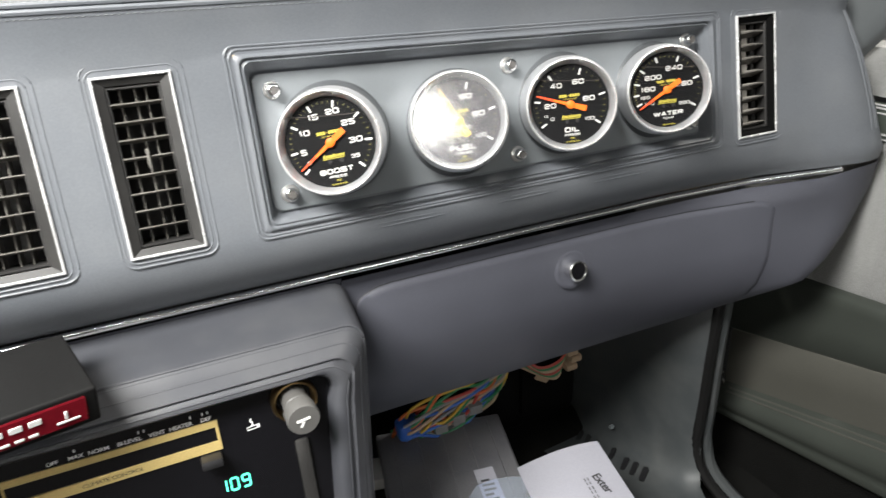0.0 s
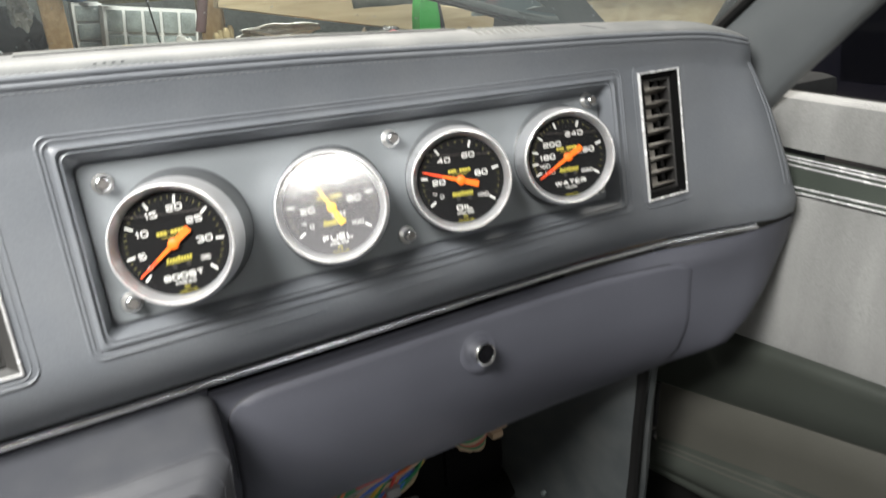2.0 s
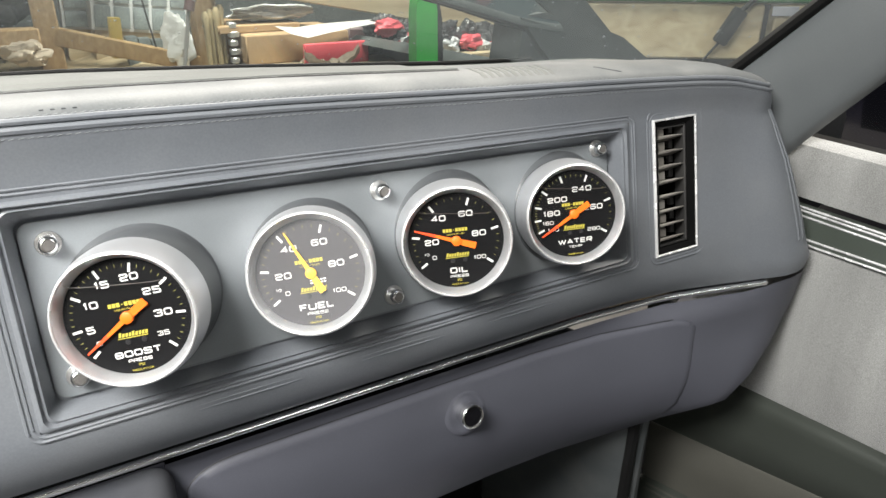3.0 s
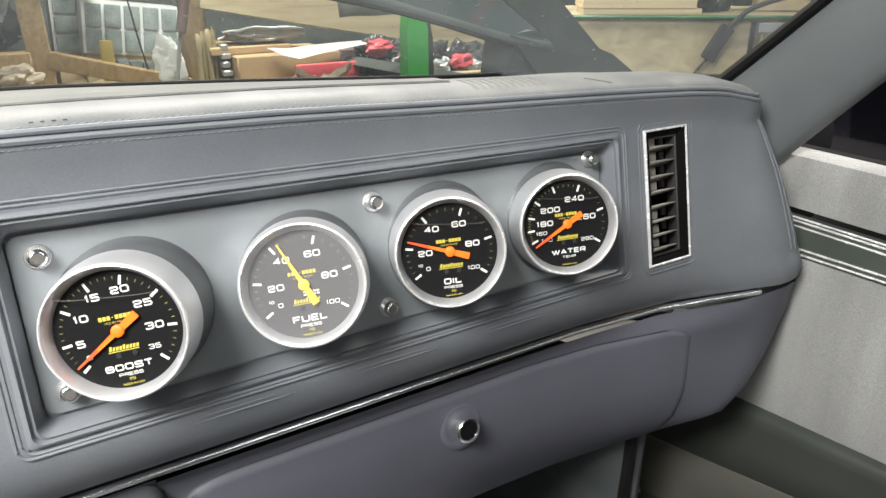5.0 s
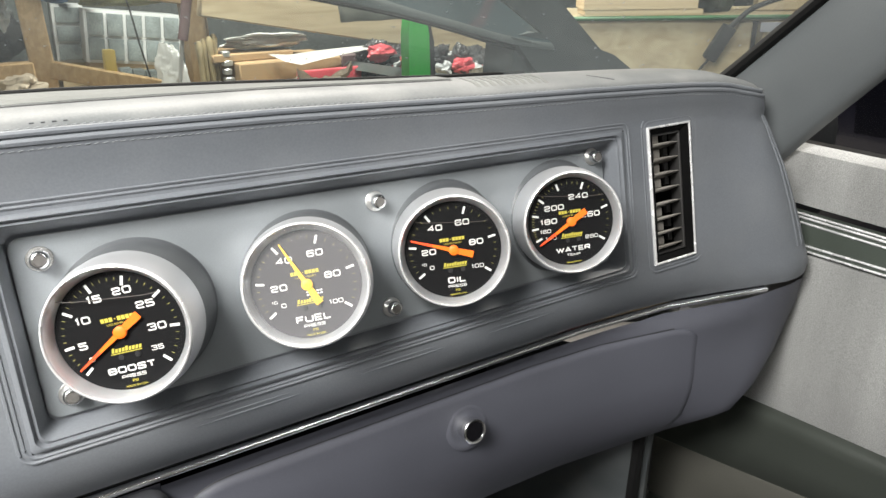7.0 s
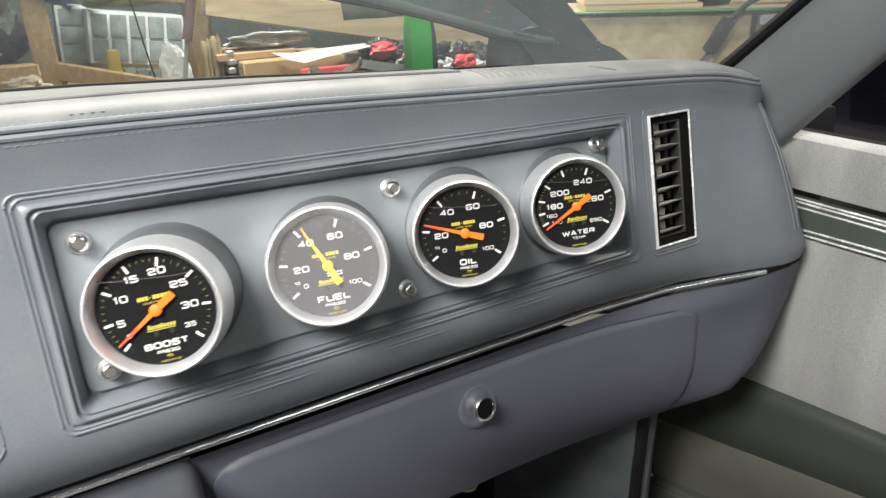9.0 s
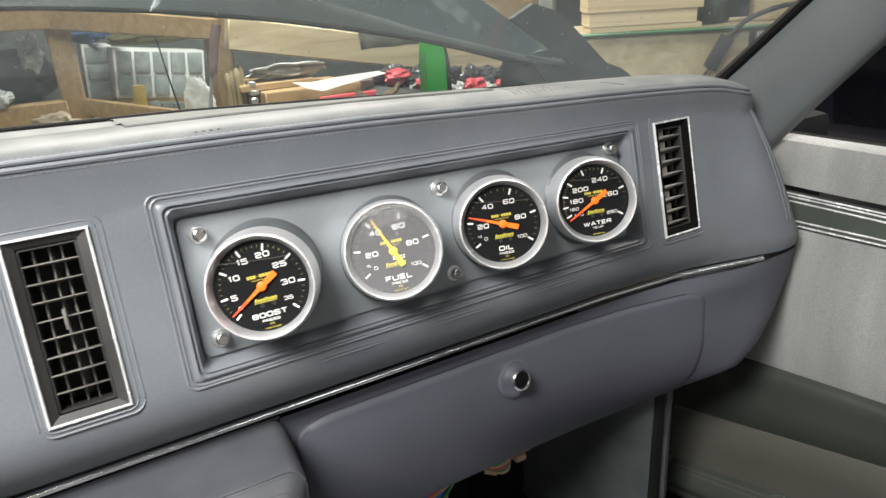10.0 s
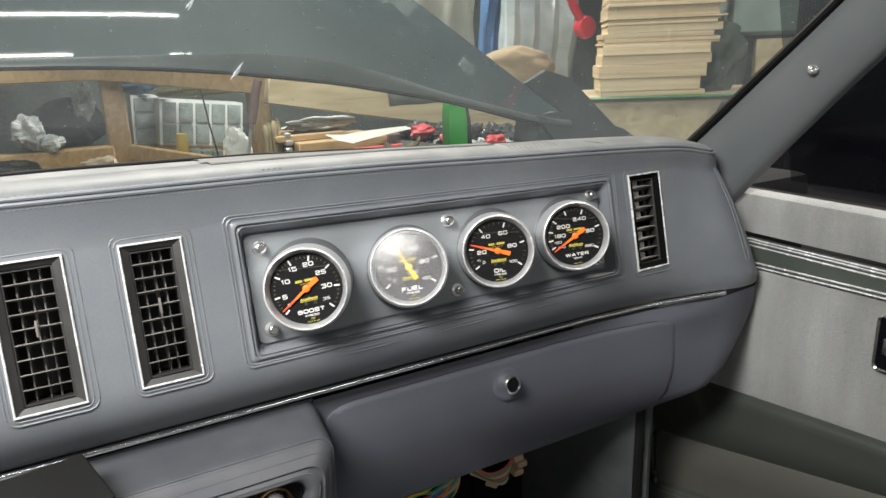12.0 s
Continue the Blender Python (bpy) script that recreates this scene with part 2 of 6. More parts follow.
BIN = surface("clear_grey_bin", (0.16, 0.185, 0.19), 0.35, grain=200, bump=0.1, vary=0.3, blotch=25)
PALE_BAG = surface("pale_bag_film", (0.44, 0.46, 0.47), 0.25, grain=60, bump=0.1, vary=0.12, blotch=30)
WHITE_PLASTIC = surface("white_plastic", (0.50, 0.51, 0.52), 0.45, grain=300, bump=0.1, vary=0.08)
RED = surface("red_paint", (0.55, 0.02, 0.04), 0.4, grain=400, bump=0.05, vary=0.15)
SHELF_GREEN = surface("dark_green_paint", (0.02, 0.11, 0.03), 0.5, grain=400, bump=0.08, vary=0.2)
GREEN = surface("green_paint", (0.035, 0.52, 0.06), 0.4, grain=400, bump=0.08, vary=0.15)
BLUE = surface("blue_cloth", (0.05, 0.12, 0.26), 0.85, grain=400, bump=0.4, vary=0.3)
BLUE_PACK = surface("blue_packet", (0.10, 0.16, 0.42), 0.5, grain=300, bump=0.1, vary=0.15)
DARK_FILM = surface("dark_shiny_film", (0.05, 0.05, 0.052), 0.22, grain=120, bump=0.5, vary=0.5, blotch=40, depth=0.004)
RED_PACK = surface("red_packet", (0.60, 0.085, 0.105), 0.45, grain=300, bump=0.1, vary=0.15)
BRIGHT = surface("white_card", (0.78, 0.78, 0.77), 0.6, grain=300, bump=0.05, vary=0.05)
BROWN = surface("brown_grip", (0.09, 0.05, 0.05), 0.6, grain=400, bump=0.2, vary=0.2)
OLIVE = surface("olive_cloth", (0.13, 0.13, 0.05), 0.8, grain=300, bump=0.3, vary=0.25)
CONCRETE = surface("concrete_floor", (0.22, 0.21, 0.20), 0.85, grain=120, bump=0.3, vary=0.15, blotch=2)
CEILING = surface("dark_ceiling_board", (0.07, 0.07, 0.065), 0.9, grain=90, bump=0.2, vary=0.2, blotch=2)
BOARD = surface("garage_wall_board", (0.30, 0.29, 0.27), 0.85, grain=90, bump=0.2, vary=0.15, blotch=2)
DARK_WALL = surface("dark_storage_wall", (0.06, 0.066, 0.064), 0.9, grain=60, bump=0.4, vary=0.4, blotch=4)


# ---- mesh helpers ----
def link_mesh(name, bm, material, smooth=40.0):
    data = bpy.data.meshes.new(name)
    bmesh.ops.recalc_face_normals(bm, faces=bm.faces[:])
    bm.to_mesh(data)
    bm.free()
    data.materials.append(material)
    if smooth:
        data.shade_smooth()
        data.set_sharp_from_angle(angle=radians(smooth))
    return new(name, data)


def part(name, bm, material, parent, label="", smooth=40.0):
    ob = link_mesh(name, bm, material, smooth)
    ob.parent = parent
    if label:
        tagged(ob, label)
    return ob


def thing(name, m, label, category, group="", kind=""):
    ob = new(name)
    ob.empty_display_size = 0.02
    ob.matrix_world = m
    return tagged(ob, label, category, group, kind)


def solid(name, bm, material, label, category, group="", kind="", m=None, smooth=40.0):
    ob = link_mesh(name, bm, material, smooth)
    if m is not None:
        ob.matrix_world = m
    return tagged(ob, label, category, group, kind)


def add_box(bm, lo, hi, bevel=0.0, seg=2, m=None):
    made = bmesh.ops.create_cube(bm, size=1.0)["verts"]
    size = [b - a for a, b in zip(lo, hi)]
    mid = [(a + b) / 2 for a, b in zip(lo, hi)]
    for v in made:
        v.co = Vector([c * s + o for c, s, o in zip(v.co, size, mid)])
    if m is not None:
        for v in made:
            v.co = m @ v.co
    if bevel:
        edges = {e for v in made for e in v.link_edges}
        bmesh.ops.bevel(bm, geom=list(edges), offset=bevel, segments=seg, affect="EDGES", profile=0.6)
    return bm


def box(lo, hi, bevel=0.0, seg=2, m=None):
    return add_box(bmesh.new(), lo, hi, bevel, seg, m)


def add_grid(bm, rows, closed=False, skip=()):
    """Quads between rows of points, all of one length."""
    vs = [[bm.verts.new(p) for p in row] for row in rows]
    for i in range(len(vs) - 1):
        n = len(vs[i])
        for j in range(n if closed else n - 1):
            if (i, j) not in skip:
                bm.faces.new((vs[i][j], vs[i][(j + 1) % n], vs[i + 1][(j + 1) % n], vs[i + 1][j]))
    return vs


def add_lathe(bm, profile, seg=48, centre=(0, 0, 0), axis="y", cap=True):
    """Turns (radius, height) pairs about an axis."""
    rows = []
    for r, h in profile:
        row = []
        for k in range(seg):
            a = 2 * math.pi * k / seg
            x, z = r * math.cos(a), r * math.sin(a)
            p = (x, h, z) if axis == "y" else ((x, z, h) if axis == "z" else (h, x, z))
            row.append(Vector(p) + Vector(centre))
        rows.append(row)
    vs = add_grid(bm, rows, closed=True)
    if cap:
        for row in (vs[0], vs[-1]):
            bm.faces.new(row)
    return bm


def add_tube(bm, points, radius, seg=8, closed=False, taper=None):
    pts = [Vector(p) for p in points]
    rows = []
    for i, p in enumerate(pts):
        a = pts[(i - 1) % len(pts)] if closed or i else pts[0]
        b = pts[(i + 1) % len(pts)] if closed or i < len(pts) - 1 else pts[-1]
        d = (b - a).normalized()
        side = d.cross(Vector((0.03, 0.02, 1)))
        if side.length < 0.05:
            side = d.cross(Vector((0, 1, 0.05)))
        side.normalize()
        up = d.cross(side)
        r = radius * (taper[i] if taper else 1)
        rows.append([p + side * (r * math.cos(2 * math.pi * k / seg)) + up * (r * math.sin(2 * math.pi * k / seg)) for k in range(seg)])
    if closed:
        rows.append(rows[0])
    vs = add_grid(bm, rows, closed=True)
    if not closed:
        bm.faces.new(vs[0])
        bm.faces.new(vs[-1])
    return bm


def smooth_path(points, steps=8):
    """A Catmull-Rom path through the points."""
    p = [Vector(q) for q in points]
    p = [2 * p[0] - p[1]] + p + [2 * p[-1] - p[-2]]
    out = []
    for i in range(1, len(p) - 2):
        for k in range(steps):
            t = k / steps
            a, b, c, d = p[i - 1:i + 3]
            out.append(0.5 * ((2 * b) + (c - a) * t + (2 * a - 5 * b + 4 * c - d) * t * t + (3 * b - a - 3 * c + d) * t ** 3))
    return out + [p[-2]]


def add_prism(bm, outline, lo, hi, axis=1):
    """An outline of (a, b) pairs pushed from lo to hi along an axis."""
    def at(a, b, h):
        c = [a, b]
        c.insert(axis, h)
        return c
    low = [bm.verts.new(at(a, b, lo)) for a, b in outline]
    top = [bm.verts.new(at(a, b, hi)) for a, b in outline]
    n = len(outline)
    for i in range(n):
        bm.faces.new((low[i], low[(i + 1) % n], top[(i + 1) % n], top[i]))
    bm.faces.new(low)
    bm.faces.new(top)
    return bm


def round_rect(a0, a1, b0, b1, r, seg=5):
    out = []
    for ca, cb, start in ((a1 - r, b1 - r, 0), (a0 + r, b1 - r, 90), (a0 + r, b0 + r, 180), (a1 - r, b0 + r, 270)):
        for k in range(seg + 1):
            t = radians(start + 90 * k / seg)
            out.append((ca + r * math.cos(t), cb + r * math.sin(t)))
    return out


def soften(bm, offset, seg=2, angle=35):
    sharp = [e for e in bm.edges if len(e.link_faces) == 2 and e.calc_face_angle() > radians(angle)]
    bmesh.ops.bevel(bm, geom=sharp, offset=offset, segments=seg, affect="EDGES", profile=0.6)
    return bm


def lettering(text, size, m, stretch=1.0, bold=0.0, slant=0.0, thick=0.0):
    """A bmesh of words in the plane x, y of the pose m, centred on it."""
    curve = bpy.data.curves.new("words", "FONT")
    curve.body, curve.size, curve.align_x, curve.align_y = text, size, "CENTER", "CENTER"
    curve.offset, curve.shear, curve.extrude, curve.resolution_u = bold, slant, thick, 3
    curve.space_character = 0.93
    ob = new("words", curve)
    made = bpy.data.meshes.new_from_object(ob.evaluated_get(bpy.context.evaluated_depsgraph_get()))
    bpy.data.objects.remove(ob)
    bpy.data.curves.remove(curve)
    bm = bmesh.new()
    bm.from_mesh(made)
    bpy.data.meshes.remove(made)
    for v in bm.verts:
        v.co = m @ Vector((v.co.x * stretch, v.co.y, v.co.z))
    return bm


# wide square-shouldered capitals and figures, as strokes in a unit box: width, then lines; a first point None keeps the corners sharp
GLYPHS = {
    "0": (1.0, [[(0, 0), (0, 1), (1, 1), (1, 0), (0, 0)]]), "1": (0.42, [[None, (0.0, 0.78), (0.55, 1.0), (0.55, 0.0)]]),
    "2": (1.0, [[(0, 0.74), (0, 1), (1, 1), (1, 0.5), (0, 0.5), (0, 0), (1, 0)]]), "3": (1.0, [[(0, 0.8), (0, 1), (1, 1), (1, 0.52), (0.3, 0.52)], [(0.6, 0.52), (1, 0.52), (1, 0), (0, 0), (0, 0.2)]]),
    "4": (1.0, [[None, (0.74, 0), (0.74, 1), (0, 0.3), (1, 0.3)]]), "5": (1.0, [[None, (1, 1), (0, 1), (0, 0.56)], [(0, 0.56), (1, 0.56), (1, 0), (0, 0), (0, 0.2)]]),
    "6": (1.0, [[(1, 0.82), (1, 1), (0, 1), (0, 0), (1, 0), (1, 0.56), (0, 0.56)]]), "8": (1.0, [[(0, 0), (0, 1), (1, 1), (1, 0), (0, 0)], [(0, 0.52), (1, 0.52)]]),
    "B": (1.0, [[(0, 0.5), (0, 1), (1, 1), (1, 0), (0, 0), (0, 0.5)], [(0, 0.52), (1, 0.52)]]), "O": (1.0, [[(0, 0), (0, 1), (1, 1), (1, 0), (0, 0)]]),
    "S": (1.0, [[(1, 0.78), (1, 1), (0, 1), (0, 0.52), (1, 0.52), (1, 0), (0, 0), (0, 0.22)]]), "T": (1.0, [[None, (0, 1), (1, 1)], [None, (0.5, 1), (0.5, 0)]]),
    "F": (0.9, [[None, (1, 1), (0, 1), (0, 0)], [None, (0, 0.5), (0.88, 0.5)]]), "U": (1.0, [[(0, 1), (0, 0), (1, 0), (1, 1)]]), "E": (0.9, [[None, (1, 1), (0, 1), (0, 0), (1, 0)], [None, (0, 0.5), (0.92, 0.5)]]),
    "L": (0.85, [[None, (0, 1), (0, 0), (1, 0)]]), "I": (0.12, [[None, (0.5, 1), (0.5, 0)]]), "W": (1.5, [[None, (0, 1), (0.27, 0), (0.5, 0.85), (0.73, 0), (1, 1)]]),
    "A": (1.05, [[None, (0, 0), (0.5, 1), (1, 0)], [None, (0.2, 0.28), (0.8, 0.28)]]), "R": (1.0, [[(0, 0), (0, 1), (1, 1), (1, 0.44), (0, 0.44)], [None, (0.55, 0.44), (1, 0)]]),
    "P": (1.0, [[(0, 0), (0, 1), (1, 1), (1, 0.42), (0, 0.42)]]), "M": (1.15, [[None, (0, 0), (0, 1), (0.5, 0.25), (1, 1), (1, 0)]]),
}


def square_lettering(text, height, m, wide=0.92, weight=0.2):
    """A bmesh of words in wide square-shouldered strokes, in the plane x, y of the pose m, centred on it."""
    bm = bmesh.new()
    w, gap = height * wide, height * (0.16 + weight)
    at = -(sum(GLYPHS[c][0] for c in text) * w + gap * (len(text) - 1)) / 2
    half = height * weight / 2
    for c in text:
        gw = GLYPHS[c][0] * w
        for line in GLYPHS[c][1]:
            sharp = line[0] is None
            pts = [Vector((at + x * gw, (y - 0.5) * (height - 2 * half))) for x, y in (line[1:] if sharp else line)]
            closed = not sharp and (pts[0] - pts[-1]).length < 1e-7
            if closed:
                pts = pts[:-1]
            path = []
            for i, p in enumerate(pts):
                if sharp or (not closed and i in (0, len(pts) - 1)):
                    path.append(p)
                    continue
                a, b = pts[i - 1], pts[(i + 1) % len(pts)]
                r = min(height * 0.20, (a - p).length * 0.48, (b - p).length * 0.48)
                u, v = p + (a - p).normalized() * r, p + (b - p).normalized() * r
                path += [u, u.lerp(v, 0.5).lerp(p, 0.42), v]
            n, sides = len(path), []
            for i, p in enumerate(path):
                d0 = (p - path[i - 1]).normalized() if closed or i else (path[1] - p).normalized()
                d1 = (path[(i + 1) % n] - p).normalized() if closed or i < n - 1 else d0
                d = (d0 + d1).normalized()
                side = Vector((-d.y, d.x)) * min(2.2, 1 / max(0.3, d.dot(d1))) * half
                sides.append([bm.verts.new(m @ Vector((*(p + side), 0))), bm.verts.new(m @ Vector((*(p - side), 0)))])
            for i in range(n if closed else n - 1):
                (a, b), (c2, d2) = sides[i], sides[(i + 1) % n]
                bm.faces.new((a, b, d2, c2))
        at += gw + gap
    return bm


def lerp_table(table, x):
    if x <= table[0][0]:
        return table[0][1]
    for (a, p), (b, q) in zip(table, table[1:]):
        if x <= b:
            return p + (q - p) * (x - a) / (b - a)
    return table[-1][1]


def smoothstep(a, b, x):
    t = max(0.0, min(1.0, (x - a) / (b - a)))
    return t * t * (3 - 2 * t)

# ---- the dashboard: its own frame leans back by 12 degrees; x along it, y into it, z up its face ----
BASE = pose(0, 0, 0.8, -12, 0, 0)
CREASE = [(-0.7, 0.093), (-0.2, 0.0895), (0.0, 0.0865), (0.1, 0.0835), (0.2, 0.0785), (0.3, 0.0745), (0.38, 0.0705), (0.43, 0.0665), (0.47, 0.058)]
REAR_Z = [(-0.7, 0.889), (-0.15, 0.888), (0.0, 0.884), (0.1, 0.879), (0.2, 0.873), (0.3, 0.867), (0.4, 0.860), (0.5, 0.850)]
END = [(-0.203, 0.462), (-0.19, 0.478), (-0.15, 0.526), (-0.125, 0.550), (-0.112, 0.552), (-0.1, 0.547), (-0.09, 0.540), (-0.08, 0.532), (-0.06, 0.526), (-0.04, 0.522), (-0.02, 0.5175), (0.0, 0.514), (0.03, 0.508), (0.045, 0.502), (0.06, 0.495), (0.07, 0.489), (0.12, 0.487)]
NOSE = [(-0.135, 0.0), (-0.11, -0.008), (-0.095, -0.017), (-0.08, -0.031), (-0.05, -0.030), (-0.02, -0.026), (0.0, -0.022), (0.03, -0.012), (0.05, -0.007), (0.07, -0.004), (0.1, -0.003)]
TRIM_DEPTH = [(-0.7, 0.048), (0.0, 0.050), (0.3, 0.050), (0.38, 0.042), (0.43, 0.022), (0.46, 0.014)]
FACE = 0.017


def to_dash(y, z):
    c, s = math.cos(radians(12)), math.sin(radians(12))
    return y * c - (z - 0.8) * s, y * s + (z - 0.8) * c


def recess_top(u):
    return 0.057 - 0.0245 * (u + 0.046)


def face_top(u):
    """The top of the openings in the fascia; the vents beside the radio are lower than the gauge recess."""
    return 0.052 if u < -0.06 else recess_top(u)


def bend(c, n, v):
    """Swells the right end of the dash out towards the seat and rounds it off beside the door."""
    if c <= 0.40:
        return (c, n, v)
    e = min(1.0, (c - 0.40) / 0.11)
    u = 0.40 + (lerp_table(END, v) - 0.40) * e
    keep = 1 - smoothstep(0.03, 0.10, n)
    return (u, n + lerp_table(NOSE, v) * smoothstep(0.0, 0.94, e) * keep + 0.040 * max(0.0, e - 0.52) ** 2 / 0.2304, v)


COLUMNS = [-0.70, -0.55, -0.42, -0.30, -0.25, -0.203, -0.159, -0.124, -0.082, -0.046, -0.02, 0.01, 0.05, 0.09, 0.13, 0.17, 0.21, 0.25, 0.29, 0.3265, 0.3485,
           0.3905, 0.42, 0.435, 0.45, 0.46, 0.47, 0.48, 0.487, 0.494, 0.5, 0.505, 0.51]


def pad_rows(cols):
    rows = []
    for y, lift in ((0.150, -0.02), (0.150, -0.001), (0.147, 0.0), (0.13, 0.0025), (0.105, 0.005)):
        row = []
        for c in cols:
            n, v = to_dash(y + 0.05 * smoothstep(0.25, 0.5, c), lerp_table(REAR_Z, c) + lift)
            row.append(bend(c, n, v))
        rows.append(row)
    for n, dv in ((0.078, 0.0195), (0.050, 0.0180), (0.033, 0.0155), (0.022, 0.0125), (0.0145, 0.0085), (0.0105, 0.0040), (0.0100, 0.0012), (0.0125, 0.0)):
        rows.append([bend(c, n, lerp_table(CREASE, c) + dv) for c in cols])
    return rows


def fascia_rows(cols):
    rows = [[bend(c, 0.0125, lerp_table(CREASE, c) - 0.0002) for c in cols],
            [bend(c, 0.0098, lerp_table(CREASE, c) - 0.0018) for c in cols],
            [bend(c, 0.0105, lerp_table(CREASE, c) - 0.0045) for c in cols],
            [bend(c, 0.0128, lerp_table(CREASE, c) - 0.0105) for c in cols],
            [bend(c, FACE, face_top(c) + 0.004 if c < 0.43 else 0.046 - (c - 0.43) * 0.1) for c in cols],
            ]
    for q in (0.0, 0.18, 0.36, 0.54, 0.70, 0.85, 1.0):
        rows.append([bend(c, FACE, (1 - q) * (face_top(c) if c < 0.43 else 0.040 - (c - 0.43) * 0.1) - 0.051 * q) for c in cols])
    for k, v in ((0.02, -0.057), (0.08, -0.064), (0.2, -0.0725), (0.42, -0.081), (0.72, -0.0875), (1.0, -0.0915)):
        rows.append([bend(c, FACE + (lerp_table(TRIM_DEPTH, c) - FACE) * k, v) for c in cols])
    return rows


def lower_point(c, s):
    """The lower panel: s runs from 0 under the trim to 1 at its lower edge."""
    w = smoothstep(0.28, 0.50, c)
    lip = -0.1010 + 0.0055 * smoothstep(0.440, 0.460, c)
    mid = [(0.0, lerp_table(TRIM_DEPTH, c) - 0.001, lip), (0.08, min(0.056, lerp_table(TRIM_DEPTH, c) + 0.006), -0.107), (0.35, 0.056, -0.140), (0.6, 0.064, -0.175), (0.8, 0.086, -0.210), (0.95, 0.128, -0.247), (1.0, 0.150, -0.258)]
    end = [(0.0, lerp_table(TRIM_DEPTH, c) - 0.001, lip), (0.08, 0.013, -0.108), (0.35, 0.011, -0.133), (0.6, 0.012, -0.158), (0.8, 0.015, -0.180), (0.95, 0.022, -0.196), (1.0, 0.034, -0.203)]
    n = (1 - w) * lerp_table([(a, b) for a, b, _ in mid], s) + w * lerp_table([(a, b) for a, b, _ in end], s)
    v = (1 - w) * lerp_table([(a, b) for a, _, b in mid], s) + w * lerp_table([(a, b) for a, _, b in end], s)
    return n, v


dashboard = thing("dashboard", BASE, "grey padded vinyl car dashboard with stitched seams and chrome trim", "dashboard")
bm = bmesh.new()
add_grid(bm, pad_rows(COLUMNS))
part("pad", bm, PAD, dashboard, "dusty grey vinyl dash pad", smooth=60)

OPEN_COLS = {COLUMNS.index(a) for a in (-0.203, -0.124, 0.3485)} | {i for i, c in enumerate(COLUMNS[:-1]) if -0.0465 < c < 0.325}
bm = bmesh.new()
grid = add_grid(bm, fascia_rows(COLUMNS), skip={(i, j) for i in range(5, 11) for j in OPEN_COLS})
# return walls of the openings, 12 mm deep
for lo, hi in ((-0.203, -0.159), (-0.124, -0.082), (0.3485, 0.3905)):
    a, b = COLUMNS.index(lo), COLUMNS.index(hi)
    loop = [grid[5][a], grid[5][b], grid[11][b], grid[11][a]]
    back = [bm.verts.new(v.co + Vector((0, 0.012, 0))) for v in loop]
    for k in range(4):
        bm.faces.new((loop[k], loop[(k + 1) % 4], back[(k + 1) % 4], back[k]))
part("fascia", bm, VINYL, dashboard, smooth=60)

# stitched seams along the crease: two rows of short stitches and the welt between them
for depth, dv in ((0.0106, 0.0046), (0.01025, -0.0044)):
    bm = bmesh.new()
    c = -0.30
    while c < 0.455:
        p = [Vector(bend(q, depth, lerp_table(CREASE, q) + dv + lean)) for q, lean in ((c, -0.0002), (c + 0.0023, 0.0002))]
        add_tube(bm, p, 0.00012, 5)
        c += 0.0036
    tagged(part("stitching", bm, THREAD, dashboard, "row of pale stitches"), kind="stuff")
for dv, r in ((-0.0010, 0.0019), (0.0026, 0.0017)):
    bm = bmesh.new()
    add_tube(bm, [bend(c, 0.0106, lerp_table(CREASE, c) + dv) for c in COLUMNS], r, 8)
    part("welt", bm, VINYL, dashboard)

# rolled edge and welt down the right end
roll = [0.058 - 0.0093 * k for k in range(17)]
for c in (0.480, 0.474):
    bm = bmesh.new()
    add_tube(bm, [bend(c, FACE + 0.0002, v) for v in roll[:-3]], 0.0010, 8)
    part("end_welt", bm, VINYL, dashboard, smooth=80)

# trim: gloss black strip for the shadow gap, with a chrome bead on it
trim_cols = [-0.30 + 0.0125 * k for k in range(60)] + [0.4405, 0.4440, 0.4465]
bm = bmesh.new()
add_grid(bm, [[bend(c, lerp_table(TRIM_DEPTH, c) - 0.0005 + d, -0.0916 - e) for c in trim_cols] for d, e in
              ((0.004, 0.0), (-0.0012, 0.0004), (-0.0014, 0.003), (-0.0012, 0.0062), (0.004, 0.0068))])
part("trim_channel", bm, GLOSS_BLACK, dashboard)
bm = bmesh.new()
arc = [(-0.0030 * math.sin(math.pi * k / 10), 0.0052 * (1 - math.cos(math.pi * k / 10)) / 2) for k in range(11)]
add_grid(bm, [[bend(c, lerp_table(TRIM_DEPTH, c) - 0.0012 + d, -0.0924 - e) for c in trim_cols] for d, e in arc])
part("trim_strip", bm, BRIGHTWORK, dashboard, "thin bright chrome trim strip", smooth=80)

# vinyl under the trim, down to the radio surround
bm = bmesh.new()
left_cols = [-0.30 + 0.02 * k for k in range(16)] + [0.004]
add_grid(bm, [[(c, lower_point(c, s)[0], lower_point(c, s)[1] + 0.0018) for c in left_cols] for s in (0.0, 0.08, 0.2)])
part("lower_strip", bm, LOWER, dashboard, smooth=60)

# gauge recess: a sloped surround that leads in to the back
def rounded_outline(u0, u1, v0, top, r):
    return [(u, v + (top(u) - top(0) if v > 0 else 0)) for u, v in round_rect(u0, u1, v0, top(0), r, 6)]


bm = bmesh.new()
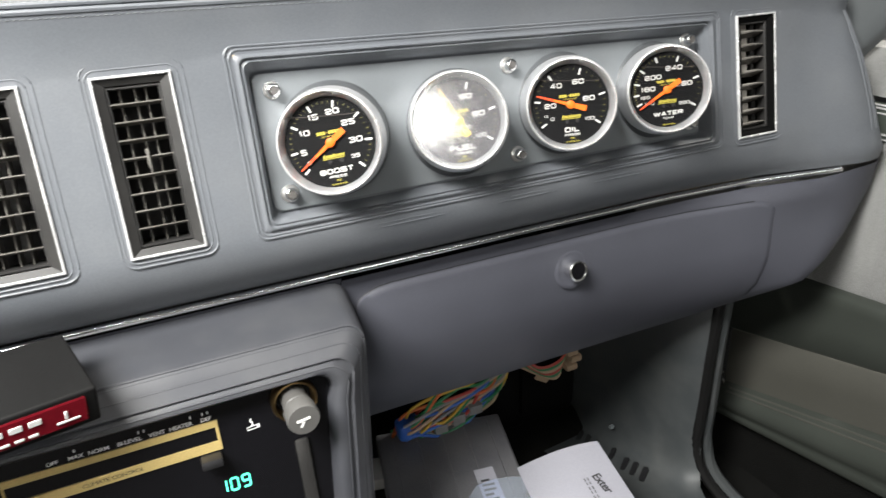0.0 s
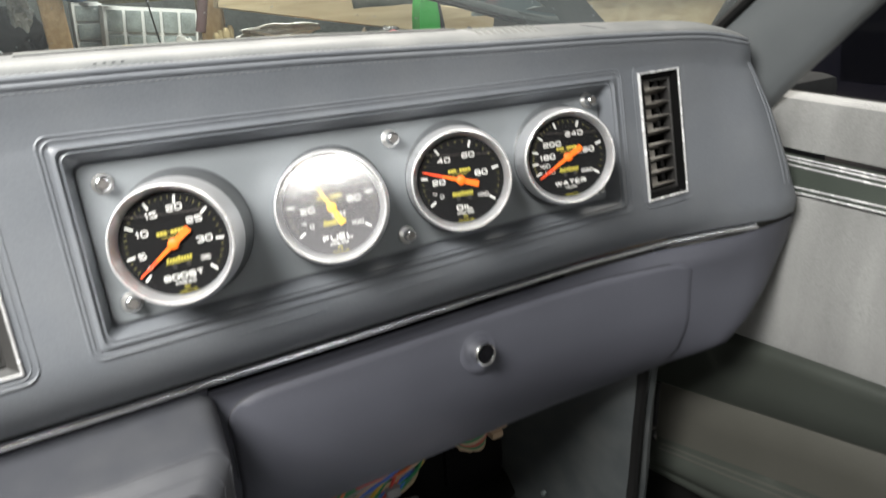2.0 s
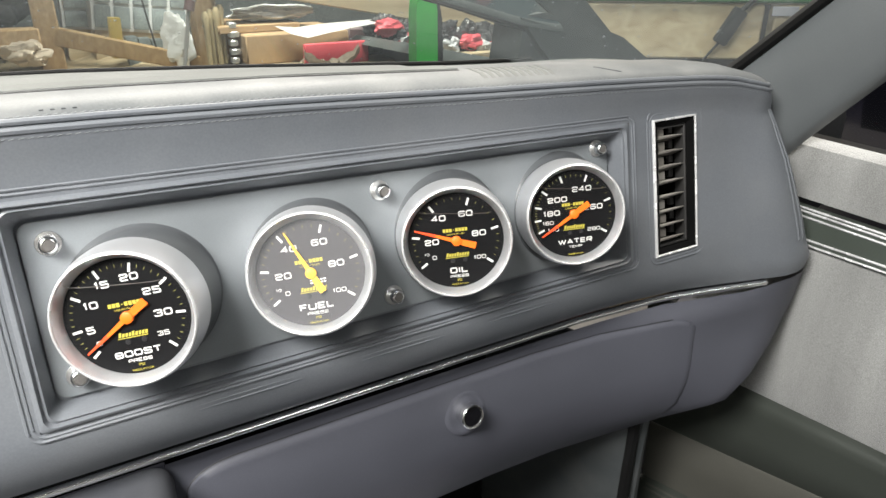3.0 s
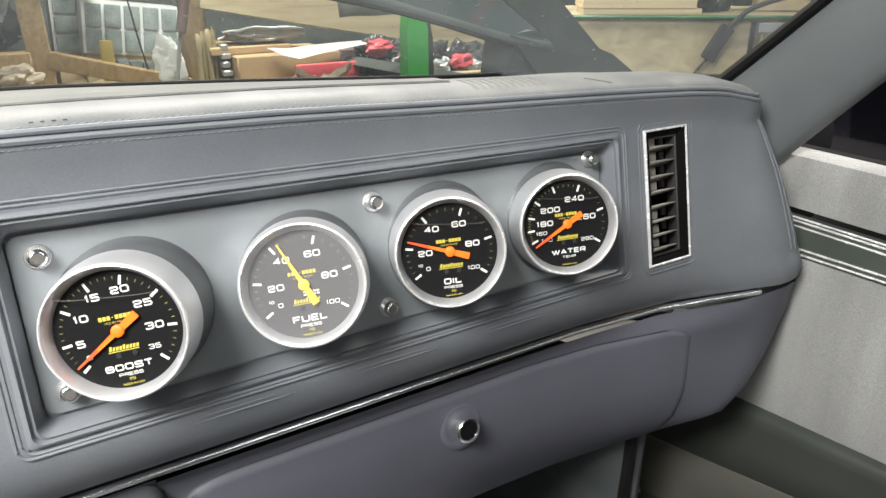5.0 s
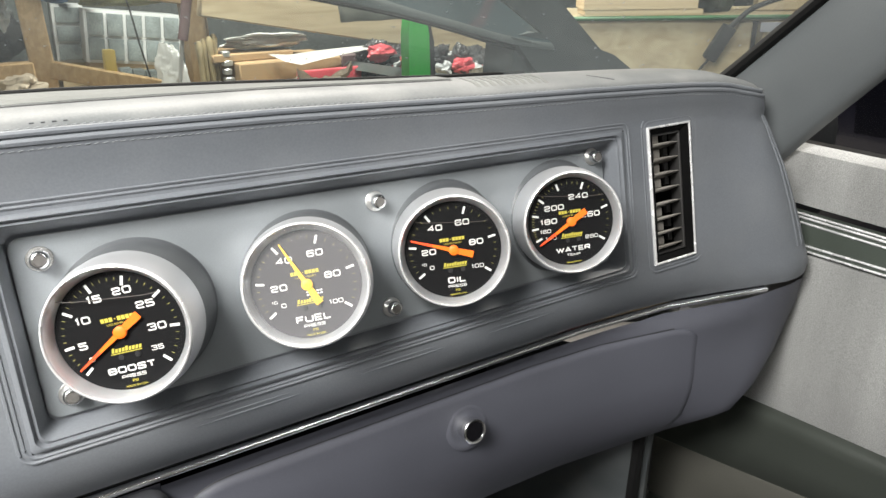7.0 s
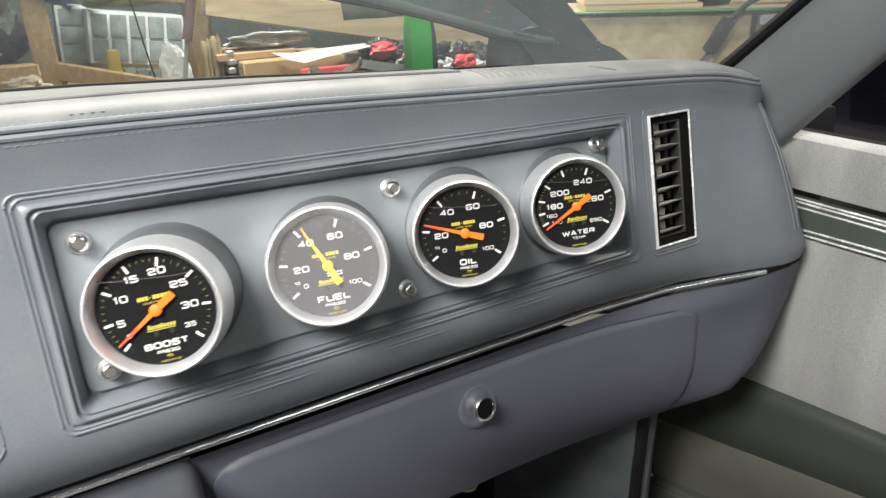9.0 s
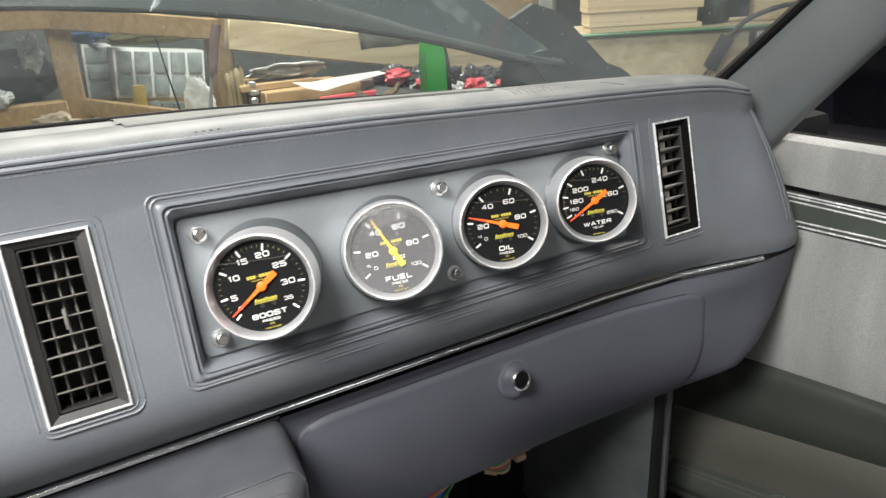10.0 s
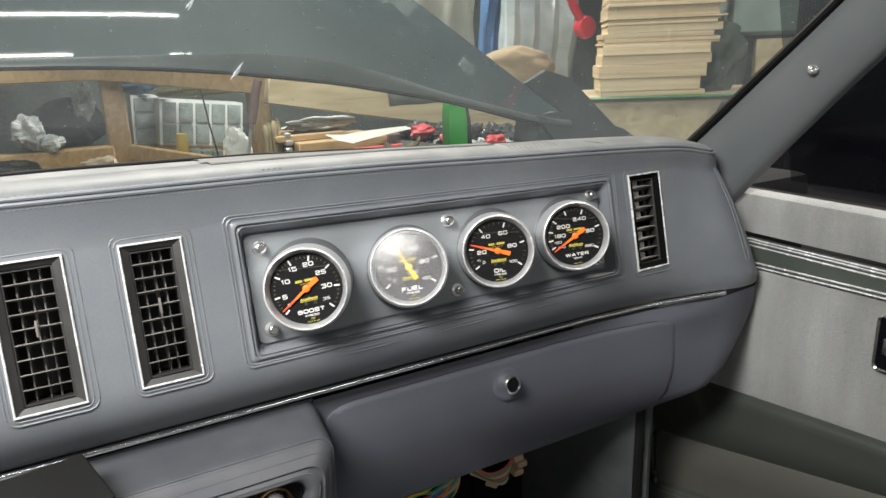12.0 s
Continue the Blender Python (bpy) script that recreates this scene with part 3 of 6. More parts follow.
sizes = ((-0.046, 0.3265, -0.051, 0.0000, 0.002, FACE), (-0.0452, 0.3237, -0.0502, 0.0008, 0.004, 0.0155), (-0.0437, 0.3225, -0.049, 0.0022, 0.005, 0.0152),
         (-0.0425, 0.3213, -0.048, 0.0034, 0.005, 0.0175), (-0.0412, 0.3202, -0.0468, 0.0046, 0.005, 0.0165), (-0.040, 0.3192, -0.0455, 0.0058, 0.005, 0.0185),
         (-0.037, 0.3170, -0.0425, 0.0098, 0.005, 0.0290), (-0.034, 0.3150, -0.040, 0.0120, 0.005, 0.0300), (0.02, 0.26, -0.01, 0.045, 0.004, 0.0300))
add_grid(bm, [[(u, n, v) for u, v in rounded_outline(a, b, c, lambda q, d=d: recess_top(q) - d, r)] for a, b, c, d, r, n in sizes], closed=True)
part("gauge_recess", bm, VINYL, dashboard, smooth=50)

# beads pressed into the vinyl round the vents
for u0, u1 in ((-0.203, -0.159), (-0.124, -0.082), (0.3485, 0.3905)):
    for off, r in ((0.0040, 0.0006), (0.0072, 0.0007)):
        bm = bmesh.new()
        loop = round_rect(u0 - off * 0.7, u1 + off, -0.051 - off * 0.8, face_top((u0 + u1) / 2) + off, 0.004 + off / 2, 5)
        add_tube(bm, [(u, FACE + 0.0002, v) for u, v in loop], r, 6, closed=True)
        part("vent_bead", bm, VINYL, dashboard)
for off, r in ((0.0026, 0.0009), (0.0048, 0.0010)):
    bm = bmesh.new()
    loop = rounded_outline(-0.046 - off, 0.3265 + off, -0.051 - off * 0.8, lambda q, d=off: recess_top(q) + d, 0.006)
    add_tube(bm, [(u, FACE + 0.0002, v) for u, v in loop], r, 6, closed=True)
    part("recess_bead", bm, VINYL, dashboard)
# short raised tubes that stand in for light streaks under the recess
for a, b in ((0.018, 0.074), (0.108, 0.165), (0.196, 0.25)):
    for k in range(3):
        bm = bmesh.new()
        v = -0.0575 - 0.0026 * k
        c0, c1 = a + 0.003 * k, b + 0.003 * k
        add_tube(bm, [(c0 + (c1 - c0) * q / 8, FACE + 0.0012 + 0.0004 * k, v) for q in range(9)], 0.0005, 6, taper=[0.1, 0.5, 0.8, 1, 1, 1, 0.8, 0.5, 0.1])
        part("pressed_line", bm, VINYL, dashboard)

# lower panel, with the glove box door set on it
lower_cols = [0.004, 0.03, 0.08, 0.14, 0.2, 0.26, 0.32, 0.36, 0.38, 0.4, 0.42, 0.435, 0.45, 0.465, 0.48, 0.49, 0.5, 0.51]
steps = [0.0, 0.08, 0.2, 0.35, 0.48, 0.6, 0.7, 0.8, 0.88, 0.95, 1.0]
bm = bmesh.new()
rows = [[bend(c, *lower_point(c, s)) for c in lower_cols] for s in steps]
rows.append([(x, y + 0.10, z + 0.004) for x, y, z in rows[-1]])
add_grid(bm, rows)
# end wall that runs back towards the door hinge
side = [rows[i][-1] for i in range(len(steps))]
add_grid(bm, [side, [(x + 0.004, y + 0.10, z) for x, y, z in side]])
part("lower_panel", bm, LOWER, dashboard, smooth=60)
bm = bmesh.new()
end_top = [r[-1] for r in fascia_rows(COLUMNS)]
add_grid(bm, [end_top, [(x + 0.006, y + 0.12, z) for x, y, z in end_top]])
part("end_cap", bm, VINYL, dashboard)

GLOVE_LEFT, GLOVE_RIGHT, GLOVE_TOP = 0.012, 0.402, 0.125


def door_top(c):
    """How far down the door begins: level, with a rounded corner at either end."""
    k = max(0.0, 1 - (c - GLOVE_LEFT) / 0.030, 1 - (GLOVE_RIGHT - c) / 0.020)
    return GLOVE_TOP + 0.13 * (1 - math.sqrt(max(0.0, 1 - k * k)))


def door_point(c, q, lift):
    n, v = lower_point(c, door_top(c) + (1 - door_top(c)) * q)
    return bend(c, n - lift, v)


glove_cols = [0.012, 0.0135, 0.016, 0.020, 0.025, 0.032, 0.042, 0.08, 0.14, 0.2, 0.26, 0.32, 0.36, 0.382, 0.390, 0.396, 0.400, 0.402]
glove_steps = [0.0, 0.012, 0.06, 0.16, 0.3, 0.42, 0.54, 0.66, 0.77, 0.87, 0.95, 1.0]
bm = bmesh.new()
add_grid(bm, [[door_point(c, q, 0.0022 - 0.0012 * smoothstep(0.33, 0.40, c) if 0 < i < len(glove_steps) - 1 and 0 < j < len(glove_cols) - 1 else -0.001) for j, c in enumerate(glove_cols)]
              for i, q in enumerate(glove_steps)])
glove = part("glove_box_door", bm, LOWER, dashboard, "closed grey glove box door", smooth=70)
# black tube stands in for the shadow in the door gap
bm = bmesh.new()
edge = [door_point(GLOVE_LEFT - 0.0006, q, -0.0002) for q in (1.0, 0.8, 0.6, 0.4, 0.2, 0.08)] + [door_point(c, 0.0, -0.0002) for c in glove_cols[:-4]]
add_tube(bm, edge, 0.0005, 6)
part("shut_line", bm, BLACK, dashboard, "thin black line for the shadow gap round the glove box door")
# lock: dished escutcheon, chrome barrel, dark key face
lock_n = lower_point(0.199, 0.33)[0] - 0.0022
LOCK = (0.199, lock_n, -0.138)
bm = bmesh.new()
add_lathe(bm, [(0.0172, 0.0008), (0.0150, -0.0003), (0.0128, -0.0003), (0.0110, 0.0006)], 40, LOCK)
part("lock_dish", bm, LOWER, glove)
bm = bmesh.new()
add_lathe(bm, [(0.0080, 0.002), (0.0080, -0.0035), (0.0088, -0.0042), (0.0090, -0.0080), (0.0088, -0.0093), (0.0083, -0.0100), (0.0073, -0.0098), (0.0068, -0.0088)], 44, LOCK, cap=False)
lock = part("lock_barrel", bm, CHROME, glove, "round chrome glove box lock", smooth=25)
bm = bmesh.new()
add_lathe(bm, [(0.0070, -0.0089), (0.0066, -0.0088), (0.0028, -0.0072), (0.0004, -0.0070)], 32, LOCK)
part("key_face", bm, GLOSS_BLACK, glove, "recessed black key face")
# bright steel bar put in as a highlight on the key face
bm = box((LOCK[0] - 0.0006, lock_n - 0.0084, LOCK[2] - 0.0038), (LOCK[0] + 0.0006, lock_n - 0.0064, LOCK[2] + 0.0038), 0.0002, 1)
part("key_slot", bm, STEEL, glove)

# ---- gauge panel and its screws ----
panel = thing("gauge_panel", BASE, "flat grey painted metal plate that carries four gauges", "gauge panel")
bm = add_prism(bmesh.new(), rounded_outline(-0.0365, 0.3145, -0.0405, lambda q: recess_top(q) - 0.0115, 0.006), 0.0270, 0.0295)
soften(bm, 0.0006, 2)
part("plate", bm, PLATE, panel)


def screw(u, v):
    at = (u, 0.027, v)
    bm = bmesh.new()
    add_lathe(bm, [(0.0040, -0.0010), (0.0041, -0.0064), (0.0038, -0.0072), (0.0031, -0.0076), (0.0026, -0.0076)], 28, at, cap=False)
    head = part("socket_screw", bm, CHROME, panel, "bright steel socket screw with a washer")
    bm = bmesh.new()
    add_lathe(bm, [(0.0058, 0.0), (0.0058, -0.0008), (0.0055, -0.0011), (0.0035, -0.0011)], 28, at)
    part("washer", bm, WASHER, head)
    bm = bmesh.new()
    add_lathe(bm, [(0.0028, -0.00755), (0.0024, -0.0074), (0.0023, -0.0042), (0.0003, -0.0040)], 6, at)
    part("socket", bm, SOCKET, head)


for u, v in ((-0.0250, 0.0345), (-0.0252, -0.0305), (0.1420, 0.0315), (0.1430, -0.0315), (0.3050, 0.0335), (0.3050, -0.0315)):
    screw(u, v)


# ---- gauges ----
def polar(a, r):
    return r * math.cos(radians(a)), r * math.sin(radians(a))


def flat(bm, outline, y):
    bm.faces.new([bm.verts.new((x, y, z)) for x, z in outline])


def bar_at(bm, a, r0, r1, w, y):
    (x0, z0), (x1, z1) = polar(a, r0), polar(a, r1)
    px, pz = polar(a + 90, w / 2)
    flat(bm, [(x0 - px, z0 - pz), (x1 - px, z1 - pz), (x1 + px, z1 + pz), (x0 + px, z0 + pz)], y)


def gauge(at, aim, title, unit, marks, small, needle_angle, majors, minors, fogged=False, title_size=0.0046):
    t = thing("pressure_gauge" if unit != "TEMP" else "temperature_gauge", BASE @ pose(at[0], 0, at[1], aim[1], aim[2], aim[0]),
              f"round {'fogged grey' if fogged else 'black'} {title.lower()} gauge in a satin aluminium bezel", "gauge", "gauges in the panel")
    bm = bmesh.new()
    add_lathe(bm, [(0.0320, 0.0165), (0.0335, 0.0160), (0.0337, 0.0140), (0.0336, 0.0060), (0.0332, 0.0030), (0.0322, -0.0040), (0.0317, -0.0058), (0.0310, -0.0064), (0.0303, -0.0060),
                   (0.0298, -0.0050), (0.0277, -0.0005), (0.0274, 0.0020)], 96, cap=False)
    part("bezel", bm, SATIN, t, smooth=30)
    bm = bmesh.new()
    add_lathe(bm, [(0.0318, -0.0056), (0.0314, -0.0066), (0.0308, -0.0069), (0.0303, -0.0064), (0.0302, -0.0056)], 96, cap=False)
    part("bright_lip", bm, RIM, t, smooth=60)
    bm = bmesh.new()
    lean = pose(0, 0, 0, aim[1], aim[2], aim[0])
    foot = lean @ Vector((0, 0.029, 0))
    ring = [[(0.0333 * math.cos(a), 0.0150, 0.0333 * math.sin(a)) for a in around] for around in ([2 * math.pi * k / 64 for k in range(64)],)]
    for r, n in ((0.0350, 0.0215), (0.0360, 0.0255), (0.0372, 0.0270)):
        ring.append([lean.inverted() @ Vector((foot.x + r * math.cos(2 * math.pi * k / 64), n, foot.z + r * math.sin(2 * math.pi * k / 64))) for k in range(64)])
    add_grid(bm, ring, closed=True)
    part("mounting_cup", bm, CUP, t, "dark grey angled mounting cup", smooth=60)
    bm = bmesh.new()
    add_lathe(bm, [(0.0280, 0.0012), (0.0276, 0.0), (0.0004, 0.0)], 64)
    part("dial", bm, DIAL_FOGGED if fogged else DIAL, t)
    y = -0.00015
    bm = bmesh.new()
    for a in majors:
        bar_at(bm, a, 0.0210, 0.0253, 0.0012, y)
    part("major_marks", bm, DIAL_WHITE, t)
    bm = bmesh.new()
    for a in minors:
        bar_at(bm, a, 0.0234, 0.0248, 0.00028, y)
    part("minor_marks", bm, DIAL_MINOR, t)
    face = pose(0, 0, 0, 90)
    for a, word, r in marks:
        x, z = polar(a, r)
        part("numeral", square_lettering(word, 0.0015 if word == "10" and title != "BOOST" else 0.0023 if word in small else 0.0034, pose(x, y, z) @ face, 0.92, 0.17 if word in small else 0.2), DIAL_WHITE, t, smooth=0)
    part("title", square_lettering(title, title_size, pose(0, y, -0.0174) @ face, 1.0, 0.22), DIAL_WHITE, t, smooth=0)
    part("subtitle", square_lettering("PRESS" if unit != "TEMP" else "TEMP", 0.0016, pose(0, y, -0.0210) @ face, 1.05, 0.18), DIAL_WHITE, t, smooth=0)
    if unit != "TEMP":
        part("unit", lettering(unit, 0.0019, pose(0, y, -0.0235) @ face, 1.3), DIAL_YELLOW, t, smooth=0)
    part("origin", lettering("MADE IN USA", 0.0014, pose(0, y, -0.0258) @ face, 1.2), DIAL_YELLOW, t, smooth=0)
    # the maker's marks, as plain yellow bars
    bm = bmesh.new()
    for k in range(8):
        x0 = -0.0072 + 0.0018 * k
        if k == 3:
            flat(bm, [(x0 + 0.0004, 0.0060), (x0 + 0.0011, 0.0060), (x0 + 0.0011, 0.0064), (x0 + 0.0004, 0.0064)], y)
        else:
            flat(bm, [(x0, 0.0052), (x0 + 0.0015, 0.0052), (x0 + 0.0015, 0.0071), (x0, 0.0071)], y)
    part("maker_bars", bm, DIAL_YELLOW, t, smooth=0)
    part("fill_note", lettering("LIQUID FILLED", 0.0013, pose(0, y, 0.0038) @ face, 1.3), DIAL_YELLOW, t, smooth=0)
    bm = bmesh.new()
    for k in range(9):
        x0 = -0.0066 + 0.00148 * k
        h = 0.0022 if k in (0, 4) else 0.0017
        flat(bm, [(x0, -0.0092), (x0 + 0.0011, -0.0092), (x0 + 0.0016, -0.0092 + h), (x0 + 0.0005, -0.0092 + h)], y)
    flat(bm, [(-0.0072, -0.0100), (0.0064, -0.0100), (0.0066, -0.0096), (-0.0070, -0.0096)], y)
    part("maker_script", bm, DIAL_YELLOW, t, smooth=0)
    if fogged:
        for j in range(2):
            bm = bmesh.new()
            for k in range(5):
                x0 = -0.0012 + 0.0017 * k
                flat(bm, [(x0, -0.0044 - 0.0014 * j), (x0 + 0.0013, -0.0044 - 0.0014 * j), (x0 + 0.0013, -0.0036 - 0.0014 * j), (x0, -0.0036 - 0.0014 * j)], y)
            part("fine_print", bm, DIAL_WHITE, t, smooth=0)
    # two small screws below the hub
    for x in (-0.0030, 0.0042):
        bm = bmesh.new()
        add_lathe(bm, [(0.0013, 0.0), (0.0012, -0.0006), (0.0002, -0.0007)], 14, (x, 0, -0.0118))
        part("dial_screw", bm, BLACK, t)
    if not fogged:
        # the surface of the damping oil, seen edge on
        bm = bmesh.new()
        add_tube(bm, [(0.0019 * k, -0.0040, 0.0163 - 0.00022 * k + 0.0010 * (abs(k) / 11) ** 6) for k in range(-11, 12)], 0.00018, 5)
        part("oil_line", bm, OIL_EDGE, t)
    # needle: long pointed arm, broad tail, hub
    d, s = Vector(polar(needle_angle, 1)), Vector(polar(needle_angle + 90, 1))
    bm = bmesh.new()
    shape = [(0.0245, 0.00030), (0.0, 0.00120), (-0.0040, 0.00165), (-0.0108, 0.0019), (-0.0114, 0.0017)]
    outline = [d * a + s * w for a, w in shape] + [d * a - s * w for a, w in reversed(shape)]
    add_prism(bm, [(p.x, p.y) for p in outline], -0.0014, -0.0020)
    needle = part("needle", bm, NEEDLE_YELLOW if fogged else ORANGE, t, "faded yellow needle" if fogged else "bright orange needle")
    if not fogged:
        shape = [(0.0248, 0.00036), (0.0125, 0.00083)]
        outline = [d * a + s * w for a, w in shape] + [d * a - s * w for a, w in reversed(shape)]
        bm = add_prism(bmesh.new(), [(p.x, p.y) for p in outline], -0.0013, -0.00205)
        part("needle_tip", bm, NEEDLE_TIP, needle, "reddish needle tip")
    bm = bmesh.new()
    add_lathe(bm, [(0.0028, -0.0004), (0.0028, -0.0024), (0.0022, -0.0028), (0.0003, -0.0028)], 28)
    part("hub", bm, NEEDLE_YELLOW if fogged else ORANGE, needle)
    bm = bmesh.new()
    add_lathe(bm, [(0.0300, -0.0049), (0.0200, -0.0049), (0.0100, -0.0049), (0.0004, -0.0049)], 64, cap=False)
    lens = part("lens", bm, LENS_FOGGED if fogged else LENS, t)
    lens.visible_shadow = False
    return t


def between(marks, parts):
    out = []
    for a, b in zip(marks, marks[1:]):
        out += [a + (b - a) * k / parts for k in range(1, parts)]
    return out


boost = [220, 187, 148, 111, 74, 35, -6, -46]
gauge((-0.0005, -0.0006), (-22, 0, -4), "BOOST", "PSI", [(213, "0", 0.0182), (190, "5", 0.0175), (150, "10", 0.0164), (113, "15", 0.0180), (74, "20", 0.0188), (37, "25", 0.0165), (-4, "30", 0.0155), (-39, "35", 0.0170)],
      ("0", "35"), 213, boost, between(boost, 5), title_size=0.0031)
press = [213, 170, 123, 69, 12, -37]
press_marks = [(213, "0", 0.0158), (178, "20", 0.0140), (123, "40", 0.0164), (66, "60", 0.0164), (12, "80", 0.0137), (-41, "100", 0.0170), (200, "10", 0.0186)]
gauge((0.0868, 0.0002), (-21, -6, -2), "FUEL", "PSI", press_marks, ("0", "10", "100"), 114, press, between(press, 5), True, title_size=0.0035)
gauge((0.1738, -0.0004), (-23, 0, 0), "OIL", "PSI", press_marks, ("0", "10", "100"), 160, press, between(press, 5), title_size=0.0035)
water = [203, 185, 165, 140, 107, 67, 16, -34]
gauge((0.2602, -0.0006), (-22, -1, 0), "WATER", "TEMP", [(213, "140", 0.0162), (194, "160", 0.0172), (173, "180", 0.0142), (135, "200", 0.0140), (68, "240", 0.0164), (13, "260", 0.0132), (-41, "280", 0.0168)],
      ("140", "160", "280"), 210, water, between(water, 5), title_size=0.0031)


# ---- air vents ----
def air_vent(u0, u1, slats, vanes, scooped):
    top, low = face_top((u0 + u1) / 2), -0.051
    t = thing("air_vent", BASE @ pose(u0, FACE, low), "dusty dark air vent in a thin chrome rim", "air vent", "air vents")
    w, h = u1 - u0, top - low
    bm = bmesh.new()
    rim = [(0.0, 0.0, 0.001), (0.0, 0.0, -0.0014), (0.0005, 0.0005, -0.0019), (0.0012, 0.0012, -0.0019), (0.0015, 0.0015, -0.0014), (0.0016, 0.0016, 0.0004)]
    add_grid(bm, [[(a - 0.0005, y, a - 0.0005), (w + 0.0005 - a, y, a - 0.0005), (w + 0.0005 - a, y, h + 0.0005 - a), (a - 0.0005, y, h + 0.0005 - a)] for a, _, y in rim],
             closed=True)
    part("rim", bm, RIM, t, "thin worn chrome rim", smooth=0)
    bm = bmesh.new()
    walls = [(0.0010, -0.0008), (0.0062, 0.0016), (0.0066, 0.030)]
    vs = add_grid(bm, [[(a, y, a * 0.8), (w - a, y, a * 0.8), (w - a, y, h - a * 0.8), (a, y, h - a * 0.8)] for a, y in walls], closed=True)
    bm.faces.new(vs[-1])
    part("housing", bm, HOUSING if scooped else VENT_DARK, t, smooth=0)
    bm = bmesh.new()
    ring = [(0.0060, 0.0052), (0.0060, 0.0030), (0.0064, 0.0026), (0.0074, 0.0026), (0.0078, 0.0034), (0.0078, 0.012)]
    add_grid(bm, [[(a, y, a * 0.9), (w - a, y, a * 0.9), (w - a, y, h - a * 0.9), (a, y, h - a * 0.9)] for a, y in ring], closed=True)
    part("inner_frame", bm, VENT_DARK, t, smooth=0)
    for k in range(0 if scooped else vanes):
        x = 0.007 + (w - 0.014) * (k + 1) / (vanes + 1) + (0.0006 if k % 2 else -0.0005)
        part("vane", box((x - 0.0006, 0.0095, 0.006), (x + 0.0006, 0.022, h - 0.006), 0.0003, 1), SLAT_DARK, t)
    for k in range(slats):
        pitch = (h - 0.013) / slats
        z = 0.0055 + (pitch * (k + 0.35) if scooped else (h - 0.011) * (k + 1) / (slats + 1))
        tilt = pose(w / 2, 0.007, z, (-20 if scooped else -10) + (k * 37 % 5 - 2))
        if scooped:
            # paddle slats, thinner towards one end, with a vane stub standing between them
            bm = bmesh.new()
            rows = []
            for y, zz in ((-0.0042, -0.0010), (-0.0052, -0.0002), (-0.0050, 0.0006), (-0.0040, 0.0010), (0.008, 0.0010), (0.008, -0.0010), (-0.0042, -0.0010)):
                rows.append([tilt @ Vector((-w / 2 + 0.0080 + (w - 0.0150) * q, y - 0.0016 * math.sin(math.pi * min(1, q * 1.1)) + 0.002 * q * q, zz * (1.25 - 0.6 * q))) for q in (0, 0.2, 0.4, 0.6, 0.8, 1)])
            add_grid(bm, rows)
            bmesh.ops.holes_fill(bm, edges=[e for e in bm.edges if e.is_boundary])
            if k != 3:
                stub = 0.0125 + 0.0006 * math.sin(2.3 * k)
                part("vane", box((stub, 0.0075, z + 0.0016), (stub + 0.0068, 0.013, z + pitch * 0.74), 0.0005, 1), VENT_SLAT, t)
                part("vane", box((w - 0.0128, 0.0125, z + 0.0016), (w - 0.0085, 0.016, z + pitch * 0.70), 0.0005, 1), VENT_DARK, t)
        else:
            bm = box((-w / 2 + 0.0066, -0.0045, -0.0005), (w / 2 - 0.0066, 0.006, 0.0005), 0.0003, 1, tilt)
        part("slat", bm, VENT_SLAT if scooped else SLAT_DARK, t)
    if not scooped:
        # a thumb tab on the middle slat
        bm = box((w / 2 - 0.0009, 0.000, h * 0.49), (w / 2 + 0.0009, 0.005, h * 0.60), 0.0006, 2)
        part("thumb_tab", bm, SLAT_DARK, t)
    return t


air_vent(-0.203, -0.159, 8, 3, False)
air_vent(-0.124, -0.082, 8, 3, False)
air_vent(0.3485, 0.3905, 8, 1, True)

# ---- radio and heater surround, left of the glove box ----
surround = thing("radio_surround", BASE, "grey moulded surround that frames the heater and radio controls", "dash surround")
left, right = -0.45, -0.009
bm = bmesh.new()
us = [left, -0.35, -0.25, -0.18, -0.12, -0.07, -0.04]
# hood from the trim forward to the front edge, turning down at its right end
hood_rows = []
for n, v, back in ((0.052, -0.1015, 0.016), (0.030, -0.1090, 0.014), (0.012, -0.1155, 0.0125), (0.007, -0.1172, 0.0115), (0.0045, -0.1185, 0.0105), (0.003, -0.1205, 0.009),
                   (-0.004, -0.1265, 0.004), (-0.0090, -0.1305, -0.001), (-0.0108, -0.1322, -0.003), (-0.0100, -0.1336, -0.005), (-0.0128, -0.1362, -0.008), (-0.0130, -0.1392, -0.0135),
                   (-0.0105, -0.1408, -0.0165), (0.004, -0.1425, -0.0185)):
    row = [(u, n, v) for u in us]
    corner = 0.012
    for a in (90, 70, 50, 30, 10, 0):
        row.append((right + back - (corner + 0) + corner * math.cos(radians(a)), n, v - corner + corner * math.sin(radians(a))))
    for q in (-0.162, -0.185, -0.22, -0.30):
        row.append((right + back - 0.010 * (-q - 0.13) / 0.1, n, q))
    hood_rows.append(row)
add_grid(bm, hood_rows[:5])
part("hood", bm, HARD, surround, smooth=60)
bm = bmesh.new()
add_grid(bm, hood_rows[4:9])
part("front_edge", bm, HARD, surround, smooth=60)
bm = bmesh.new()
add_grid(bm, hood_rows[8:])
part("inner_frame", bm, HARD, surround, smooth=60)

for row, r in ((4, 0.0011), (5, 0.0006), (6, 0.0007), (8, 0.0008), (10, 0.0006)):
    bm = bmesh.new()
    add_tube(bm, [Vector(p) + Vector((0, 0.0003, -0.0002)) for p in hood_rows[row]], r, 8)
    part("moulded_ridge", bm, HARD, surround, smooth=70)

